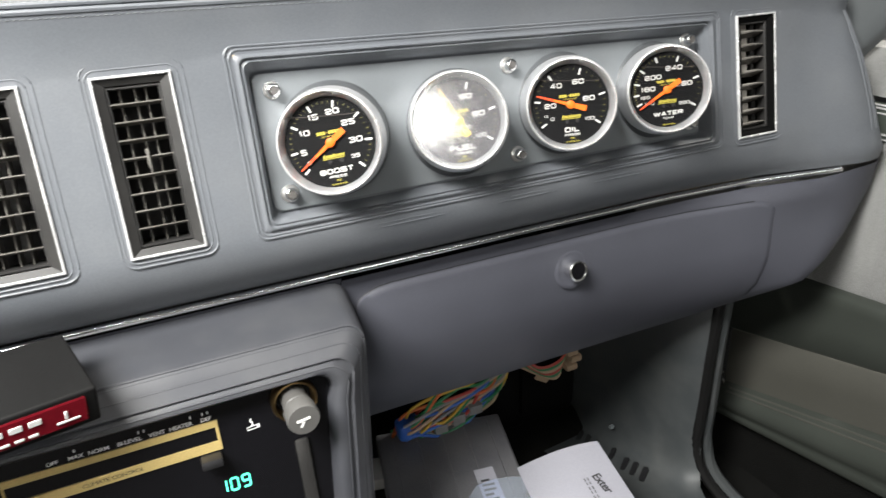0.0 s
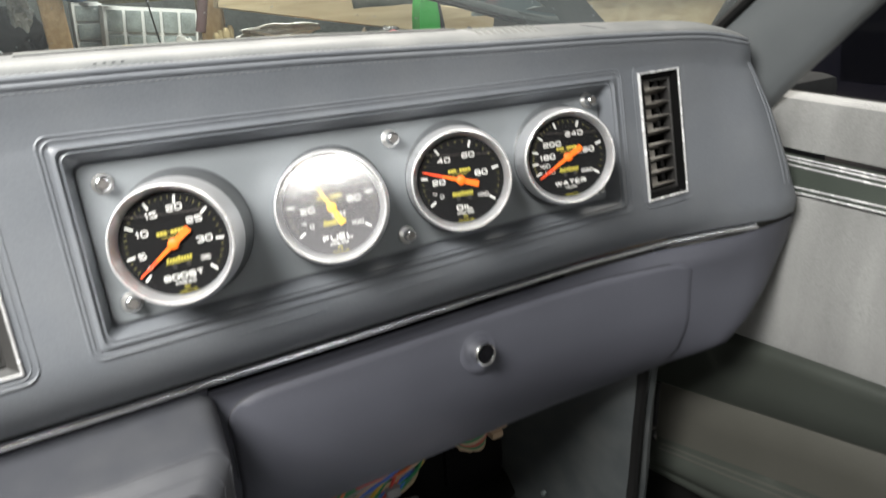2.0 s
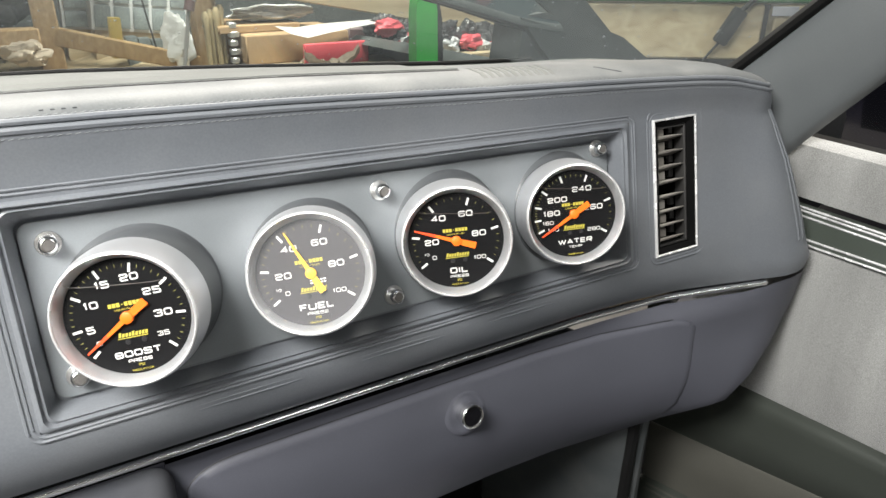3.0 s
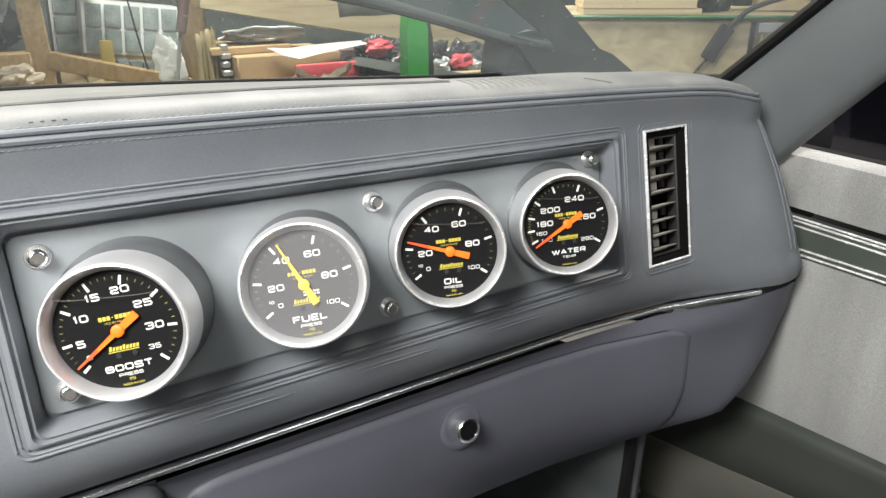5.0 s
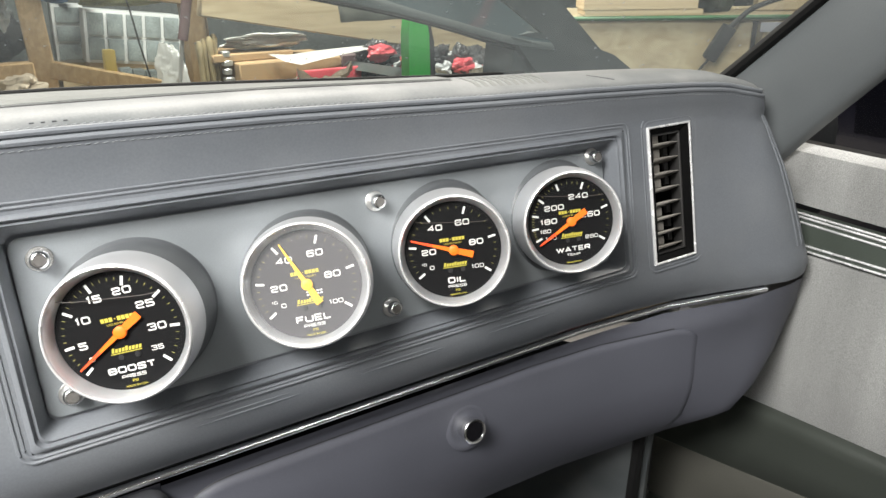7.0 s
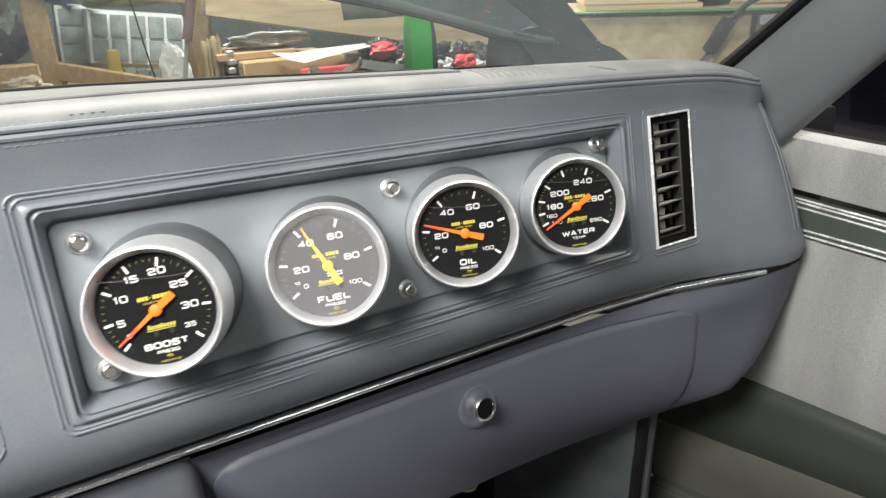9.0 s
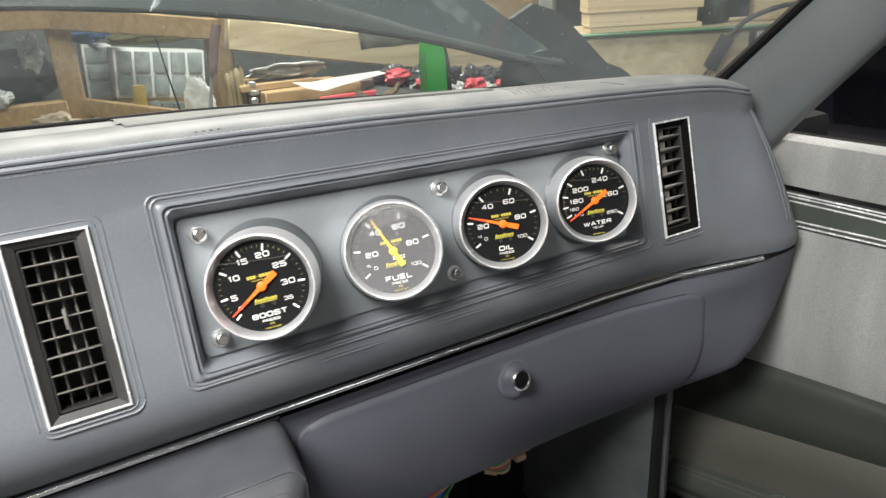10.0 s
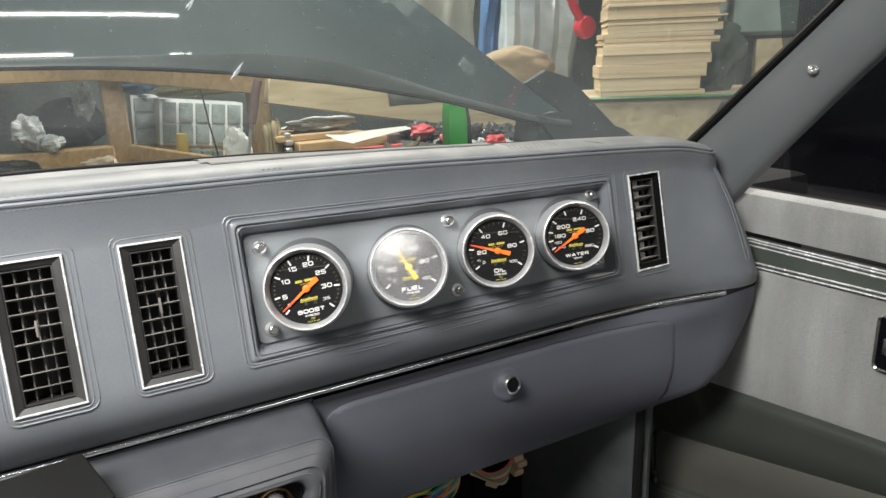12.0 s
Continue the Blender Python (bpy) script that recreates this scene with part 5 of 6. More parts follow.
sticker = part("sticker", bm, PAPER, unit, "white paper sticker")
bm = bmesh.new()
for k in range(11):
    add_box(bm, (0.026, -0.014 - 0.006 * k, 0.0013), (0.026 + (0.013 if k % 3 else 0.009), -0.0115 - 0.006 * k, 0.0016))
part("sticker_print", bm, DARK_PRINT, sticker)
bm = bmesh.new()
rows = []
for i in range(9):
    y = -0.19 + 0.17 * i / 8
    rows.append([(x, y - 0.06 * (x < 0) * 0.3, 0.004 + 0.004 * math.sin(60 * x + 35 * y) + 0.003 * math.sin(110 * y - 45 * x)) for x in [-0.075 + 0.0187 * k for k in range(9)]])
add_grid(bm, rows)
bag = part("plastic_bag", bm, FILM, unit, "torn clear plastic bag", smooth=60)
bag.visible_shadow = False
bm = box((-0.084, 0.02, -0.022), (-0.072, 0.05, -0.006), 0.001)
part("plug_socket", bm, STEEL, unit)

# printed sheet beside it
bm = bmesh.new()
sheet = pose(0.215, 0.02, 0.400, 0, 0, -12)


def sheet_point(x, y, lift=0.0):
    q = (x + 0.043) / 0.093
    return sheet @ Vector((x, y + 0.006 * q, 0.010 * math.sin(2.4 * q) - 0.006 + 0.003 * q * q + 0.05 * max(0.0, -y) ** 2 + lift))


add_grid(bm, [[sheet_point(-0.043 + 0.0078 * k, -0.15 + 0.0175 * i) for k in range(13)] for i in range(13)])
sheet_ob = solid("printed_sheet", bm, PAPER, "curled white printed sheet lying in the footwell", "paper", smooth=70)
words = lettering("Exter", 0.0135, pose(0.028, 0.000, 0, 0, 0, -80), 1.0, 0.0002)
bmesh.ops.subdivide_edges(words, edges=words.edges[:], cuts=1)
for v in words.verts:
    v.co = sheet_point(v.co.x, v.co.y, 0.0006)
part("heading", words, DARK_PRINT, sheet_ob, smooth=0)
for k in range(2):
    for j in range(5):
        bm = bmesh.new()
        add_grid(bm, [[sheet_point(0.016 - 0.0035 * k + a, 0.012 - 0.006 * j - b, 0.0006) for b in (0.0, 0.002, 0.0045 - 0.001 * (j % 2))] for a in (0.0, 0.0014)])
        part("text_bar", bm, BOX_GREY, sheet_ob, smooth=0)

# loose wiring
def wire(name, points, radius, material, label):
    bm = bmesh.new()
    add_tube(bm, smooth_path(points, 7), radius, 7)
    return solid(name, bm, material, label, "wire", "loose wires under the dash")


WIRE_COLOURS = [("orange", (0.46, 0.11, 0.03)), ("green", (0.018, 0.17, 0.065)), ("yellow", (0.42, 0.27, 0.025)), ("green", (0.018, 0.16, 0.06)),
                ("red", (0.34, 0.04, 0.03)), ("grey", (0.18, 0.18, 0.18)), ("blue", (0.025, 0.10, 0.40)), ("tan", (0.36, 0.26, 0.17))]
wires = [surface(f"{n}_wire", c, 0.45, grain=600, bump=0.05, vary=0.12) for n, c in WIRE_COLOURS]
rng = random.Random(4)
for k in range(26):
    q = k % len(wires)
    o = [rng.uniform(-0.012, 0.012) for _ in range(9)]
    z0 = 0.448 - 0.0016 * k
    wire(f"{WIRE_COLOURS[q][0]}_wire",
         [(0.090 + o[0], 0.19 + 0.6 * o[1], z0 - 0.040), (0.110 + o[2], 0.175 + o[3], z0 - 0.012 + o[4]), (0.150 + o[5], 0.175 + 0.5 * o[6], z0 - 0.008 + o[6]), (0.190 + o[7], 0.180, z0 + 0.4 * o[8]),
          (0.222 + o[1], 0.195, z0 + 0.008), (0.250 + o[2], 0.24, z0 + 0.03)], 0.0019, wires[q], f"{WIRE_COLOURS[q][0]} wire in a loose bundle under the dash")
for k in range(6):
    q = (4, 3, 7)[k % 3]
    z0 = 0.440 - 0.004 * k
    wire(f"{WIRE_COLOURS[q][0]}_wire", [(0.255, 0.20, z0 + 0.012), (0.272 + 0.003 * k, 0.185, z0 - 0.006), (0.300, 0.182, z0 - 0.004), (0.322 - 0.003 * k, 0.19, z0 + 0.010)], 0.0018, wires[q],
         f"{WIRE_COLOURS[q][0]} wire looped under the dash")
bm = bmesh.new()
add_box(bm, (0.086, 0.168, 0.402), (0.114, 0.190, 0.426), 0.008, 3)
solid("blue_connector", bm, wires[6], "blue plastic connector on the wiring", "connector")
for k in range(3):
    bm = box((0.128 + 0.022 * k, 0.168, 0.398 + 0.006 * k), (0.144 + 0.022 * k, 0.182, 0.410 + 0.006 * k), 0.002, 2)
    solid("grey_connector", bm, wires[5], "small grey plastic connector on the wiring", "connector", "connectors on the wiring")
bm = bmesh.new()
add_box(bm, (-0.012, -0.002, -0.008), (0.012, 0.002, 0.008), 0.002, 2, pose(0.30, 0.215, 0.394, 10, 35, 10))
solid("cream_tag", bm, wires[7], "cream plastic tag hanging from the heater box", "tag")
bm = bmesh.new()
for k in range(5):
    add_box(bm, (0.322 + 0.006 * (k % 2), 0.195, 0.404 + 0.011 * k), (0.338 + 0.006 * (k % 2), 0.215, 0.413 + 0.011 * k), 0.003, 2)
solid("brown_connector", bm, wires[7], "brown and tan connector block by the kick panel", "connector")

# ---- outside: hood, fender, bench and stored things ----
HOOD_EDGE = [(-1.0, 0.93), (-0.6, 0.965), (-0.2, 0.974), (-0.065, 0.970), (0.09, 0.956), (0.27, 0.930), (0.45, 0.893), (0.55, 0.867), (0.65, 0.836), (0.74, 0.815)]
hood = thing("car_hood", pose(0, 0, 0), "raised dark grey glossy car hood", "car hood")
xs = [-1.0 + 0.05 * k for k in range(33)] + [0.64, 0.68, 0.72, 0.745]


def hood_height(x):
    return sum(lerp_table(HOOD_EDGE, x + d) for d in (-0.08, -0.04, 0.0, 0.04, 0.08)) / 5


def hood_skin(x, y):
    """The sheet metal: nearly flat across the middle of the car, falling away with the rear edge at its side."""
    k = 1 - smoothstep(0.05, 0.50, x)
    return (1 - k) * (hood_height(x) + 0.008) + k * (0.9785 - 0.008 * x - 0.008 * x * x) + 0.42 * (y - 0.6)


bm = bmesh.new()
add_grid(bm, [[(x, y, hood_skin(x, y)) for x in xs] for y in (0.608, 0.64, 0.69, 0.75, 0.82, 0.9, 1.0, 1.1, 1.2, 1.3)])
part("panel", bm, HOOD_PAINT, hood, smooth=60)
bm = bmesh.new()
add_grid(bm, [[(x, y, hood_height(x) + dz) for x in xs] for y, dz in ((0.64, -0.004), (0.61, -0.003), (0.600, 0.0))] + [[(x, 0.601, 0.5 * hood_height(x) + 0.5 * hood_skin(x, 0.608)) for x in xs], [(x, 0.608, hood_skin(x, 0.608)) for x in xs]])
part("edge_lip", bm, FENDER_PAINT, hood, smooth=60)
bm = bmesh.new()
add_tube(bm, [(x, 0.620, lerp_table(HOOD_EDGE, x) - 0.001) for x in xs], 0.005, 8)
part("edge_seal", bm, RUBBER, hood)
fender = thing("front_fender", pose(0, 0, 0), "dark painted front fender and hood hinge", "fender")
bm = add_prism(bmesh.new(), [(0.645, 0.60), (0.680, 0.846), (0.72, 0.849), (0.80, 0.835), (0.90, 0.800), (0.98, 0.75), (0.99, 0.60)], 0.62, 0.70)
soften(bm, 0.01, 2)
part("inner_panel", bm, FENDER_PAINT, fender)
bm = bmesh.new()
add_grid(bm, [[(x, y, z - 0.04 * (y - 0.6)) for y in (0.55, 0.8, 1.1, 1.5, 1.9)] for x, z in ((0.90, 0.70), (0.93, 0.72), (0.96, 0.715), (1.0, 0.69), (1.03, 0.6), (1.04, 0.4))])
part("wing", bm, FENDER_PAINT, fender, smooth=60)
bm = add_prism(bmesh.new(), [(0.745, 0.900), (0.80, 0.925), (0.868, 0.905), (0.96, 0.825), (1.05, 0.748), (1.06, 0.70), (0.95, 0.70), (0.93, 0.775), (0.85, 0.83)], 0.76, 0.775)
soften(bm, 0.004)
part("hinge_cover", bm, FENDER_PAINT, fender)
bm = add_prism(bmesh.new(), [(0.66, 0.846), (0.72, 0.830), (0.80, 0.808), (0.875, 0.785), (0.88, 0.74), (0.76, 0.74), (0.70, 0.80)], 0.602, 0.616)
soften(bm, 0.004)
part("hinge_arm", bm, FENDER_PAINT, fender)

bm = box((-2.0, 0.22, 0.60), (0.95, 0.58, 0.755), 0.02)
solid("cowl", bm, ENGINE_DARK, "black cowl behind the windshield", "cowl", kind="structure")

solid("cowl_rim", box((0.135, 0.222, 0.745), (0.262, 0.285, 0.853), 0.006, 2), ENGINE_DARK, "dark cowl rim below the glass", "cowl", kind="structure")
leaf = thing("dry_leaf", pose(0.203, 0.245, 0.8535, 0, 0, 8), "curled dry brown leaf lying at the foot of the windshield", "leaf")
LEAF = surface("dry_leaf_brown", (0.34, 0.27, 0.20), 0.8, grain=500, bump=0.3, vary=0.3)
bm = bmesh.new()
rows = []
for i in range(13):
    q = i / 12 - 0.5
    w = 0.009 * math.cos(math.pi * q * 0.96) + 0.0006
    rows.append([(0.052 * q, w * p, 0.003 + 0.045 * q * q + 0.0065 * abs(p) ** 1.5 + 0.0015 * math.sin(31 * q + 5 * p)) for p in (-1, -0.6, -0.2, 0.2, 0.6, 1)])
add_grid(bm, rows)
bmesh.ops.solidify(bm, geom=bm.faces[:], thickness=0.0006)
part("blade", bm, LEAF, leaf)
bm = bmesh.new()
add_tube(bm, smooth_path([(-0.026, 0, 0.014), (-0.030, 0.002, 0.010), (-0.033, 0.003, 0.001)], 4), 0.0006, 5)
part("stalk", bm, LEAF, leaf)

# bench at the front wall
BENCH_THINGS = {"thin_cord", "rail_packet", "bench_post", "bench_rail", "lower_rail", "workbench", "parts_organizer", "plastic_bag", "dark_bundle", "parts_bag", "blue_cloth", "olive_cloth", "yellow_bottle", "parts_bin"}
def plank(name, lo, hi, material, label, group="bench lumber", m=None):
    return solid(name, box(lo, hi, 0.004, 1, m), material, label, "lumber", group)


plank("bench_post", (-0.02, 1.98, 0.0), (0.045, 2.07, 1.15), PINE, "upright pine post of the bench")
plank("bench_post", (0.445, 1.96, 0.0), (0.515, 2.05, 1.15), PINE, "upright pine post of the bench")
plank("bench_post", (-0.75, 1.98, 0.0), (-0.68, 2.07, 1.15), PINE, "upright pine post of the bench")
plank("bench_rail", (-1.2, 0.0, -0.012), (0.02, 0.09, 0.05), PINE, "pine rail across the bench posts", m=pose(0, 1.95, 0.937))
plank("bench_rail", (0.0, 0.0, -0.03), (0.50, 0.085, 0.035), PINE, "pine rail across the bench posts", m=pose(-0.02, 1.955, 0.955, 0, 8.0, 0))
plank("front_board", (0.0, 0.0, -0.10), (1.45, 0.05, 0.0), OLD_PINE, "long weathered board across the bench", m=pose(0.50, 1.90, 0.925, 0, 10.5, 0))
plank("lower_rail", (-1.2, 1.97, 0.655), (-0.01, 2.03, 0.722), PINE, "lower pine rail of the bench")
plank("lower_rail", (0.0, 0.0, -0.05), (0.45, 0.05, 0.0), PINE, "lower pine rail of the bench", m=pose(0.03, 1.98, 0.722, 0, 14, 0))
plank("workbench", (-1.3, 1.75, 0.55), (2.2, 2.6, 0.60), OLD_PINE, "worn wooden bench top")
bm = box((-2.4, 3.75, 0.0), (2.9, 3.82, 2.35))
solid("storage_backing", bm, DARK_WALL, "dark backing behind the cluttered bench", "backing", kind="structure")

# parts organisers
for (x0, z0, cols_n, rows_n, w, h, ry) in ((0.066, 0.705, 1, 3, 0.078, 0.054, 4), (0.150, 0.700, 5, 2, 0.055, 0.075, 6.5)):
    t = thing("parts_organizer", pose(x0, 2.10, z0, 0, ry, 0), "grey organizer with clear drawers standing on the bench", "organizer", "parts organizers")
    bm = box((-0.004, 0.02, -0.004), (cols_n * w + 0.004, 0.16, rows_n * h + 0.004), 0.002)
    part("cabinet", bm, WHITE_PLASTIC, t)
    part("plinth", box((0.004, 0.03, -0.095), (cols_n * w - 0.004, 0.15, -0.003), 0.002), OLD_PINE, t)
    for i in range(cols_n):
        for j in range(rows_n):
            part("drawer", box((i * w + 0.005, 0.010, j * h + 0.005), ((i + 1) * w - 0.005, 0.028, (j + 1) * h - 0.005), 0.002), BIN, t)


def lumpy(bm, centre, size, seed, seg=44, rings=30, rough=0.35):
    rows = []
    for i in range(rings + 1):
        a = math.pi * i / rings
        row = []
        for k in range(seg):
            b = 2 * math.pi * k / seg
            d = Vector((math.sin(a) * math.cos(b), math.sin(a) * math.sin(b), math.cos(a)))
            r = 1 + rough * noise.noise(d * 1.7 + Vector((seed, 2.0 * seed, 0))) + 0.6 * rough * (0.3 - abs(noise.noise(d * 3.2 + Vector((0, seed, seed))))) + 0.3 * rough * (0.3 - abs(noise.noise(d * 7.0 + Vector((seed, 0, seed)))))
            row.append(Vector(centre) + Vector([p * q * r for p, q in zip(d, size)]))
        rows.append(row)
    add_grid(bm, rows, closed=True)
    return bm


def heap(name, centre, size, seed, material, label, category, rough=0.35, smooth=50):
    return solid(name, lumpy(bmesh.new(), centre, size, seed, rough=rough), material, label, category, smooth=smooth)


heap("plastic_bag", (-0.235, 1.96, 0.785), (0.040, 0.045, 0.045), 3, PALE_BAG, "crumpled white plastic bag on the bench", "bag", 0.42, 30)
heap("plastic_bag", (-0.185, 1.98, 0.745), (0.04, 0.04, 0.025), 5, PALE_BAG, "crumpled white plastic bag on the bench", "bag", 0.34, 30)
heap("plastic_bag", (-0.07, 2.1, 0.855), (0.030, 0.04, 0.05), 7, PALE_BAG, "crumpled clear plastic bag behind the post", "bag", 0.6, 25)
heap("dark_bundle", (-0.12, 2.15, 0.79), (0.10, 0.08, 0.075), 8, ENGINE_DARK, "dark bundle of parts on the bench", "bundle")
heap("dark_bundle", (-0.33, 1.9, 0.665), (0.12, 0.06, 0.05), 9, ENGINE_DARK, "dark hose coil on the bench", "bundle")
heap("parts_bag", (-0.055, 1.9, 0.665), (0.055, 0.05, 0.03), 11, surface("cream_bag", (0.5, 0.42, 0.33), 0.5, grain=200, bump=0.2), "cream bag of small parts on the bench", "bag", 0.5, 25)
heap("blue_cloth", (0.10, 2.2, 0.90), (0.07, 0.05, 0.03), 12, BLUE, "blue cloth on the organizer", "cloth")
heap("olive_cloth", (0.30, 2.15, 0.875), (0.14, 0.05, 0.022), 13, OLIVE, "olive cloth lying over the organizer", "cloth")
bm = box((-0.017, -0.014, -0.060), (0.017, 0.014, 0.055), 0.004, 2, pose(0.195, 1.96, 0.690, 0, 4, 8))
solid("yellow_bottle", bm, surface("yellow_plastic", (0.45, 0.33, 0.08), 0.5), "small yellow bottle on the bench", "bottle")
heap("plastic_bag", (0.375, 1.93, 0.668), (0.044, 0.035, 0.072), 6, BRIGHT, "crumpled white plastic bag standing on the bench", "bag", 0.5, 22)
t = thing("parts_bin", pose(0.225, 1.985, 0.602), "row of clear grey bins standing before the organizer", "bins")
for k in range(3):
    part("bin", box((0.036 * k, 0.0, 0.0), (0.036 * k + 0.033, 0.05, 0.082 - 0.006 * k), 0.003), BIN, t)
bm = bmesh.new()
add_tube(bm, smooth_path([(0.255, 1.94, 0.96), (0.275, 1.93, 0.86), (0.288, 1.93, 0.76), (0.310, 1.93, 0.62)], 6), 0.0028, 6)
solid("thin_cord", bm, ENGINE_DARK, "thin dark cord hanging before the organizer", "cord")
mallet = thing("hammer", pose(-0.03, 0, 0), "hammer with a dark brown grip leaning on the bench post", "hammer")
bm = bmesh.new()
add_tube(bm, smooth_path([(0.490, 1.90, 0.905), (0.476, 1.90, 0.86), (0.462, 1.90, 0.80), (0.452, 1.90, 0.762)], 4), 0.015, 10)
part("grip", bm, BROWN, mallet)
bm = bmesh.new()
add_tube(bm, [(0.452, 1.90, 0.765), (0.418, 1.90, 0.60)], 0.006, 8)
part("shaft", bm, STEEL, mallet)
bm = bmesh.new()
for k in range(4):
    add_lathe(bm, [(0.008, 0.60), (0.009, 0.70 + 0.01 * k), (0.012, 0.74 + 0.006 * k), (0.006, 0.755 + 0.006 * k)], 12, (0.470 + 0.016 * k, 1.92 + 0.01 * (k % 2), 0.0), axis="z")
solid("chisel_set", bm, surface("worn_brass_tools", (0.42, 0.34, 0.2), 0.45, metal=0.3, vary=0.3), "worn hand tools standing in a rack", "tools")
bm = bmesh.new()
for k in range(5):
    add_box(bm, (0.532, 1.90, 0.60 + 0.026 * k), (0.556 + 0.006 * (k % 2), 1.93, 0.618 + 0.026 * k), 0.003, 1)
solid("bracket_strip", bm, STEEL, "slotted steel bracket on the bench", "bracket")
bm = box((0.565, 1.85, 0.60), (0.90, 2.12, 0.688), 0.004, 1)
solid("carton", bm, CARD, "brown cardboard carton on the bench", "carton")
bm = box((0.60, 1.87, 0.689), (0.86, 2.1, 0.712), 0.003, 1, pose(0, 0, 0, 0, 0, 3))
solid("carton", bm, CARD, "flattened brown carton on the carton", "carton")
heap("packing_foam", (0.70, 2.0, 0.735), (0.12, 0.06, 0.022), 17, BRIGHT, "white packing foam on the cartons", "packing", 0.5, 25)
bm = bmesh.new()
add_grid(bm, [[(0.655, 1.84, 0.712), (0.72, 1.835, 0.706), (0.80, 1.835, 0.712), (0.90, 1.84, 0.715), (1.00, 1.85, 0.716)],
              [(0.69, 1.80, 0.692), (0.735, 1.775, 0.680), (0.80, 1.78, 0.690), (0.90, 1.79, 0.702), (0.995, 1.80, 0.711)]])
bmesh.ops.solidify(bm, geom=bm.faces[:], thickness=0.002)
solid("folded_sheet", bm, BRIGHT, "folded white card sheet on the cartons", "paper")
solid("brown_box", box((0.905, 1.86, 0.601), (1.04, 2.05, 0.690), 0.004, 1), BROWN, "dark brown box behind the red case", "box")
bm = box((0.715, 1.752, 0.600), (0.925, 1.775, 0.664), 0.006, 2)
solid("red_toolbox", bm, RED_PACK, "red tool case on the bench", "tool case")
for k, (x, z) in enumerate(((1.04, 0.665), (1.13, 0.655), (1.22, 0.645), (1.36, 0.63), (1.46, 0.62))):
    heap("parts_bag", (x, 1.84, z), (0.070, 0.05, 0.055), 20 + k, DARK_FILM, "dark shiny film bag of small parts on the bench", "bag", 0.8, 20)
    if k != 2:
        heap("red_parts", (x - 0.03, 1.79, z + (0.030, -0.005, 0, 0.0, -0.01)[k]), (0.046, 0.02, 0.024), 30 + k, RED_PACK, "red packaged parts on the bench", "packet", 0.5, 25)
    heap("parts_bag", (x + 0.03, 1.79, z - 0.02), (0.030, 0.02, 0.026), 50 + k, WHITE_PLASTIC, "crumpled white packet on the bench", "bag", 0.8, 20)
bm = add_prism(bmesh.new(), [(0.797, 0.60), (0.799, 0.80), (0.804, 0.838), (0.813, 0.858), (0.826, 0.864), (0.840, 0.858), (0.850, 0.836), (0.856, 0.80), (0.858, 0.60)], 1.20, 1.24)
soften(bm, 0.006)
solid("green_stand", bm, GREEN, "green painted steel stand behind the hood", "stand")
bm = add_prism(bmesh.new(), [(0.860, 0.60), (0.850, 0.850), (0.862, 0.856), (0.878, 0.78), (0.884, 0.60)], 1.215, 1.225)
solid("green_stand_web", bm, ENGINE_DARK, "dark steel web beside the green stand", "stand")

# small things lying on top of the rails
for x, z, w, h, colour, what in ((-0.06, 0.988, 0.030, 0.030, WHITE_PLASTIC, "white"), (0.05, 0.986, 0.045, 0.024, CARD, "brown"), (0.13, 0.980, 0.040, 0.030, PALE_BAG, "pale grey"), (0.20, 0.970, 0.036, 0.032, BLUE_PACK, "light blue"),
                                 (0.32, 0.955, 0.060, 0.030, WHITE_PLASTIC, "white"), (0.40, 0.945, 0.030, 0.036, ENGINE_DARK, "black")):
    solid("rail_packet", box((-w / 2, -0.02, -0.008), (w / 2, 0.02, h), 0.006, 2, pose(x, 1.99, z, 4 * math.sin(40 * x), 7, 9 * math.sin(70 * x))), colour, f"small {what} packet lying on the bench rail", "packet", "packets on the bench rail")
for x, w, h, colour, what in ((0.545, 0.040, 0.034, CARD, "brown"), (0.632, 0.055, 0.036, WHITE_PLASTIC, "white"), (0.700, 0.036, 0.030, ENGINE_DARK, "black"), (0.790, 0.060, 0.030, BLUE_PACK, "blue"), (0.872, 0.055, 0.030, WHITE_PLASTIC, "white"),
                              (0.965, 0.050, 0.028, RED, "red"), (1.08, 0.070, 0.020, SHELF_GREEN, "green")):
    z = 0.925 - 0.185 * (x - 0.5)
    solid("rail_packet", box((-w / 2, -0.02, -0.006), (w / 2, 0.02, h), 0.006, 2, pose(x, 1.925, z, 0, 10.5, 9 * math.sin(70 * x))), colour, f"small {what} packet lying on the front board", "packet", "packets on the bench rail")

# bench things are scaled out from an eye point to fit the camera's view
EYE_POINT = Vector((-0.08, -0.40, 0.957))


def spread_from_eye(p):
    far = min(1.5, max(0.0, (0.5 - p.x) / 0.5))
    return EYE_POINT + (p - EYE_POINT) * (1 + 0.42 * far) + Vector((0.03 * far, 0, 0))


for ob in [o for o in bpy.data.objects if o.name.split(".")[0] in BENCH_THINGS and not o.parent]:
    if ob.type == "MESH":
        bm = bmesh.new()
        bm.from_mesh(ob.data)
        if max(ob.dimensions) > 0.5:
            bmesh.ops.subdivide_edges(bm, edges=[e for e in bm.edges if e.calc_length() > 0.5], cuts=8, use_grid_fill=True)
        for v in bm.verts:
            v.co = spread_from_eye(v.co)
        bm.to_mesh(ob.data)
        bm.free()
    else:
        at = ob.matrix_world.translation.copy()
        k = (spread_from_eye(at) - EYE_POINT).length / (at - EYE_POINT).length
        ob.matrix_world = Matrix.Translation(spread_from_eye(at)) @ Matrix.Scale(k, 4) @ Matrix.Translation(-at) @ ob.matrix_world

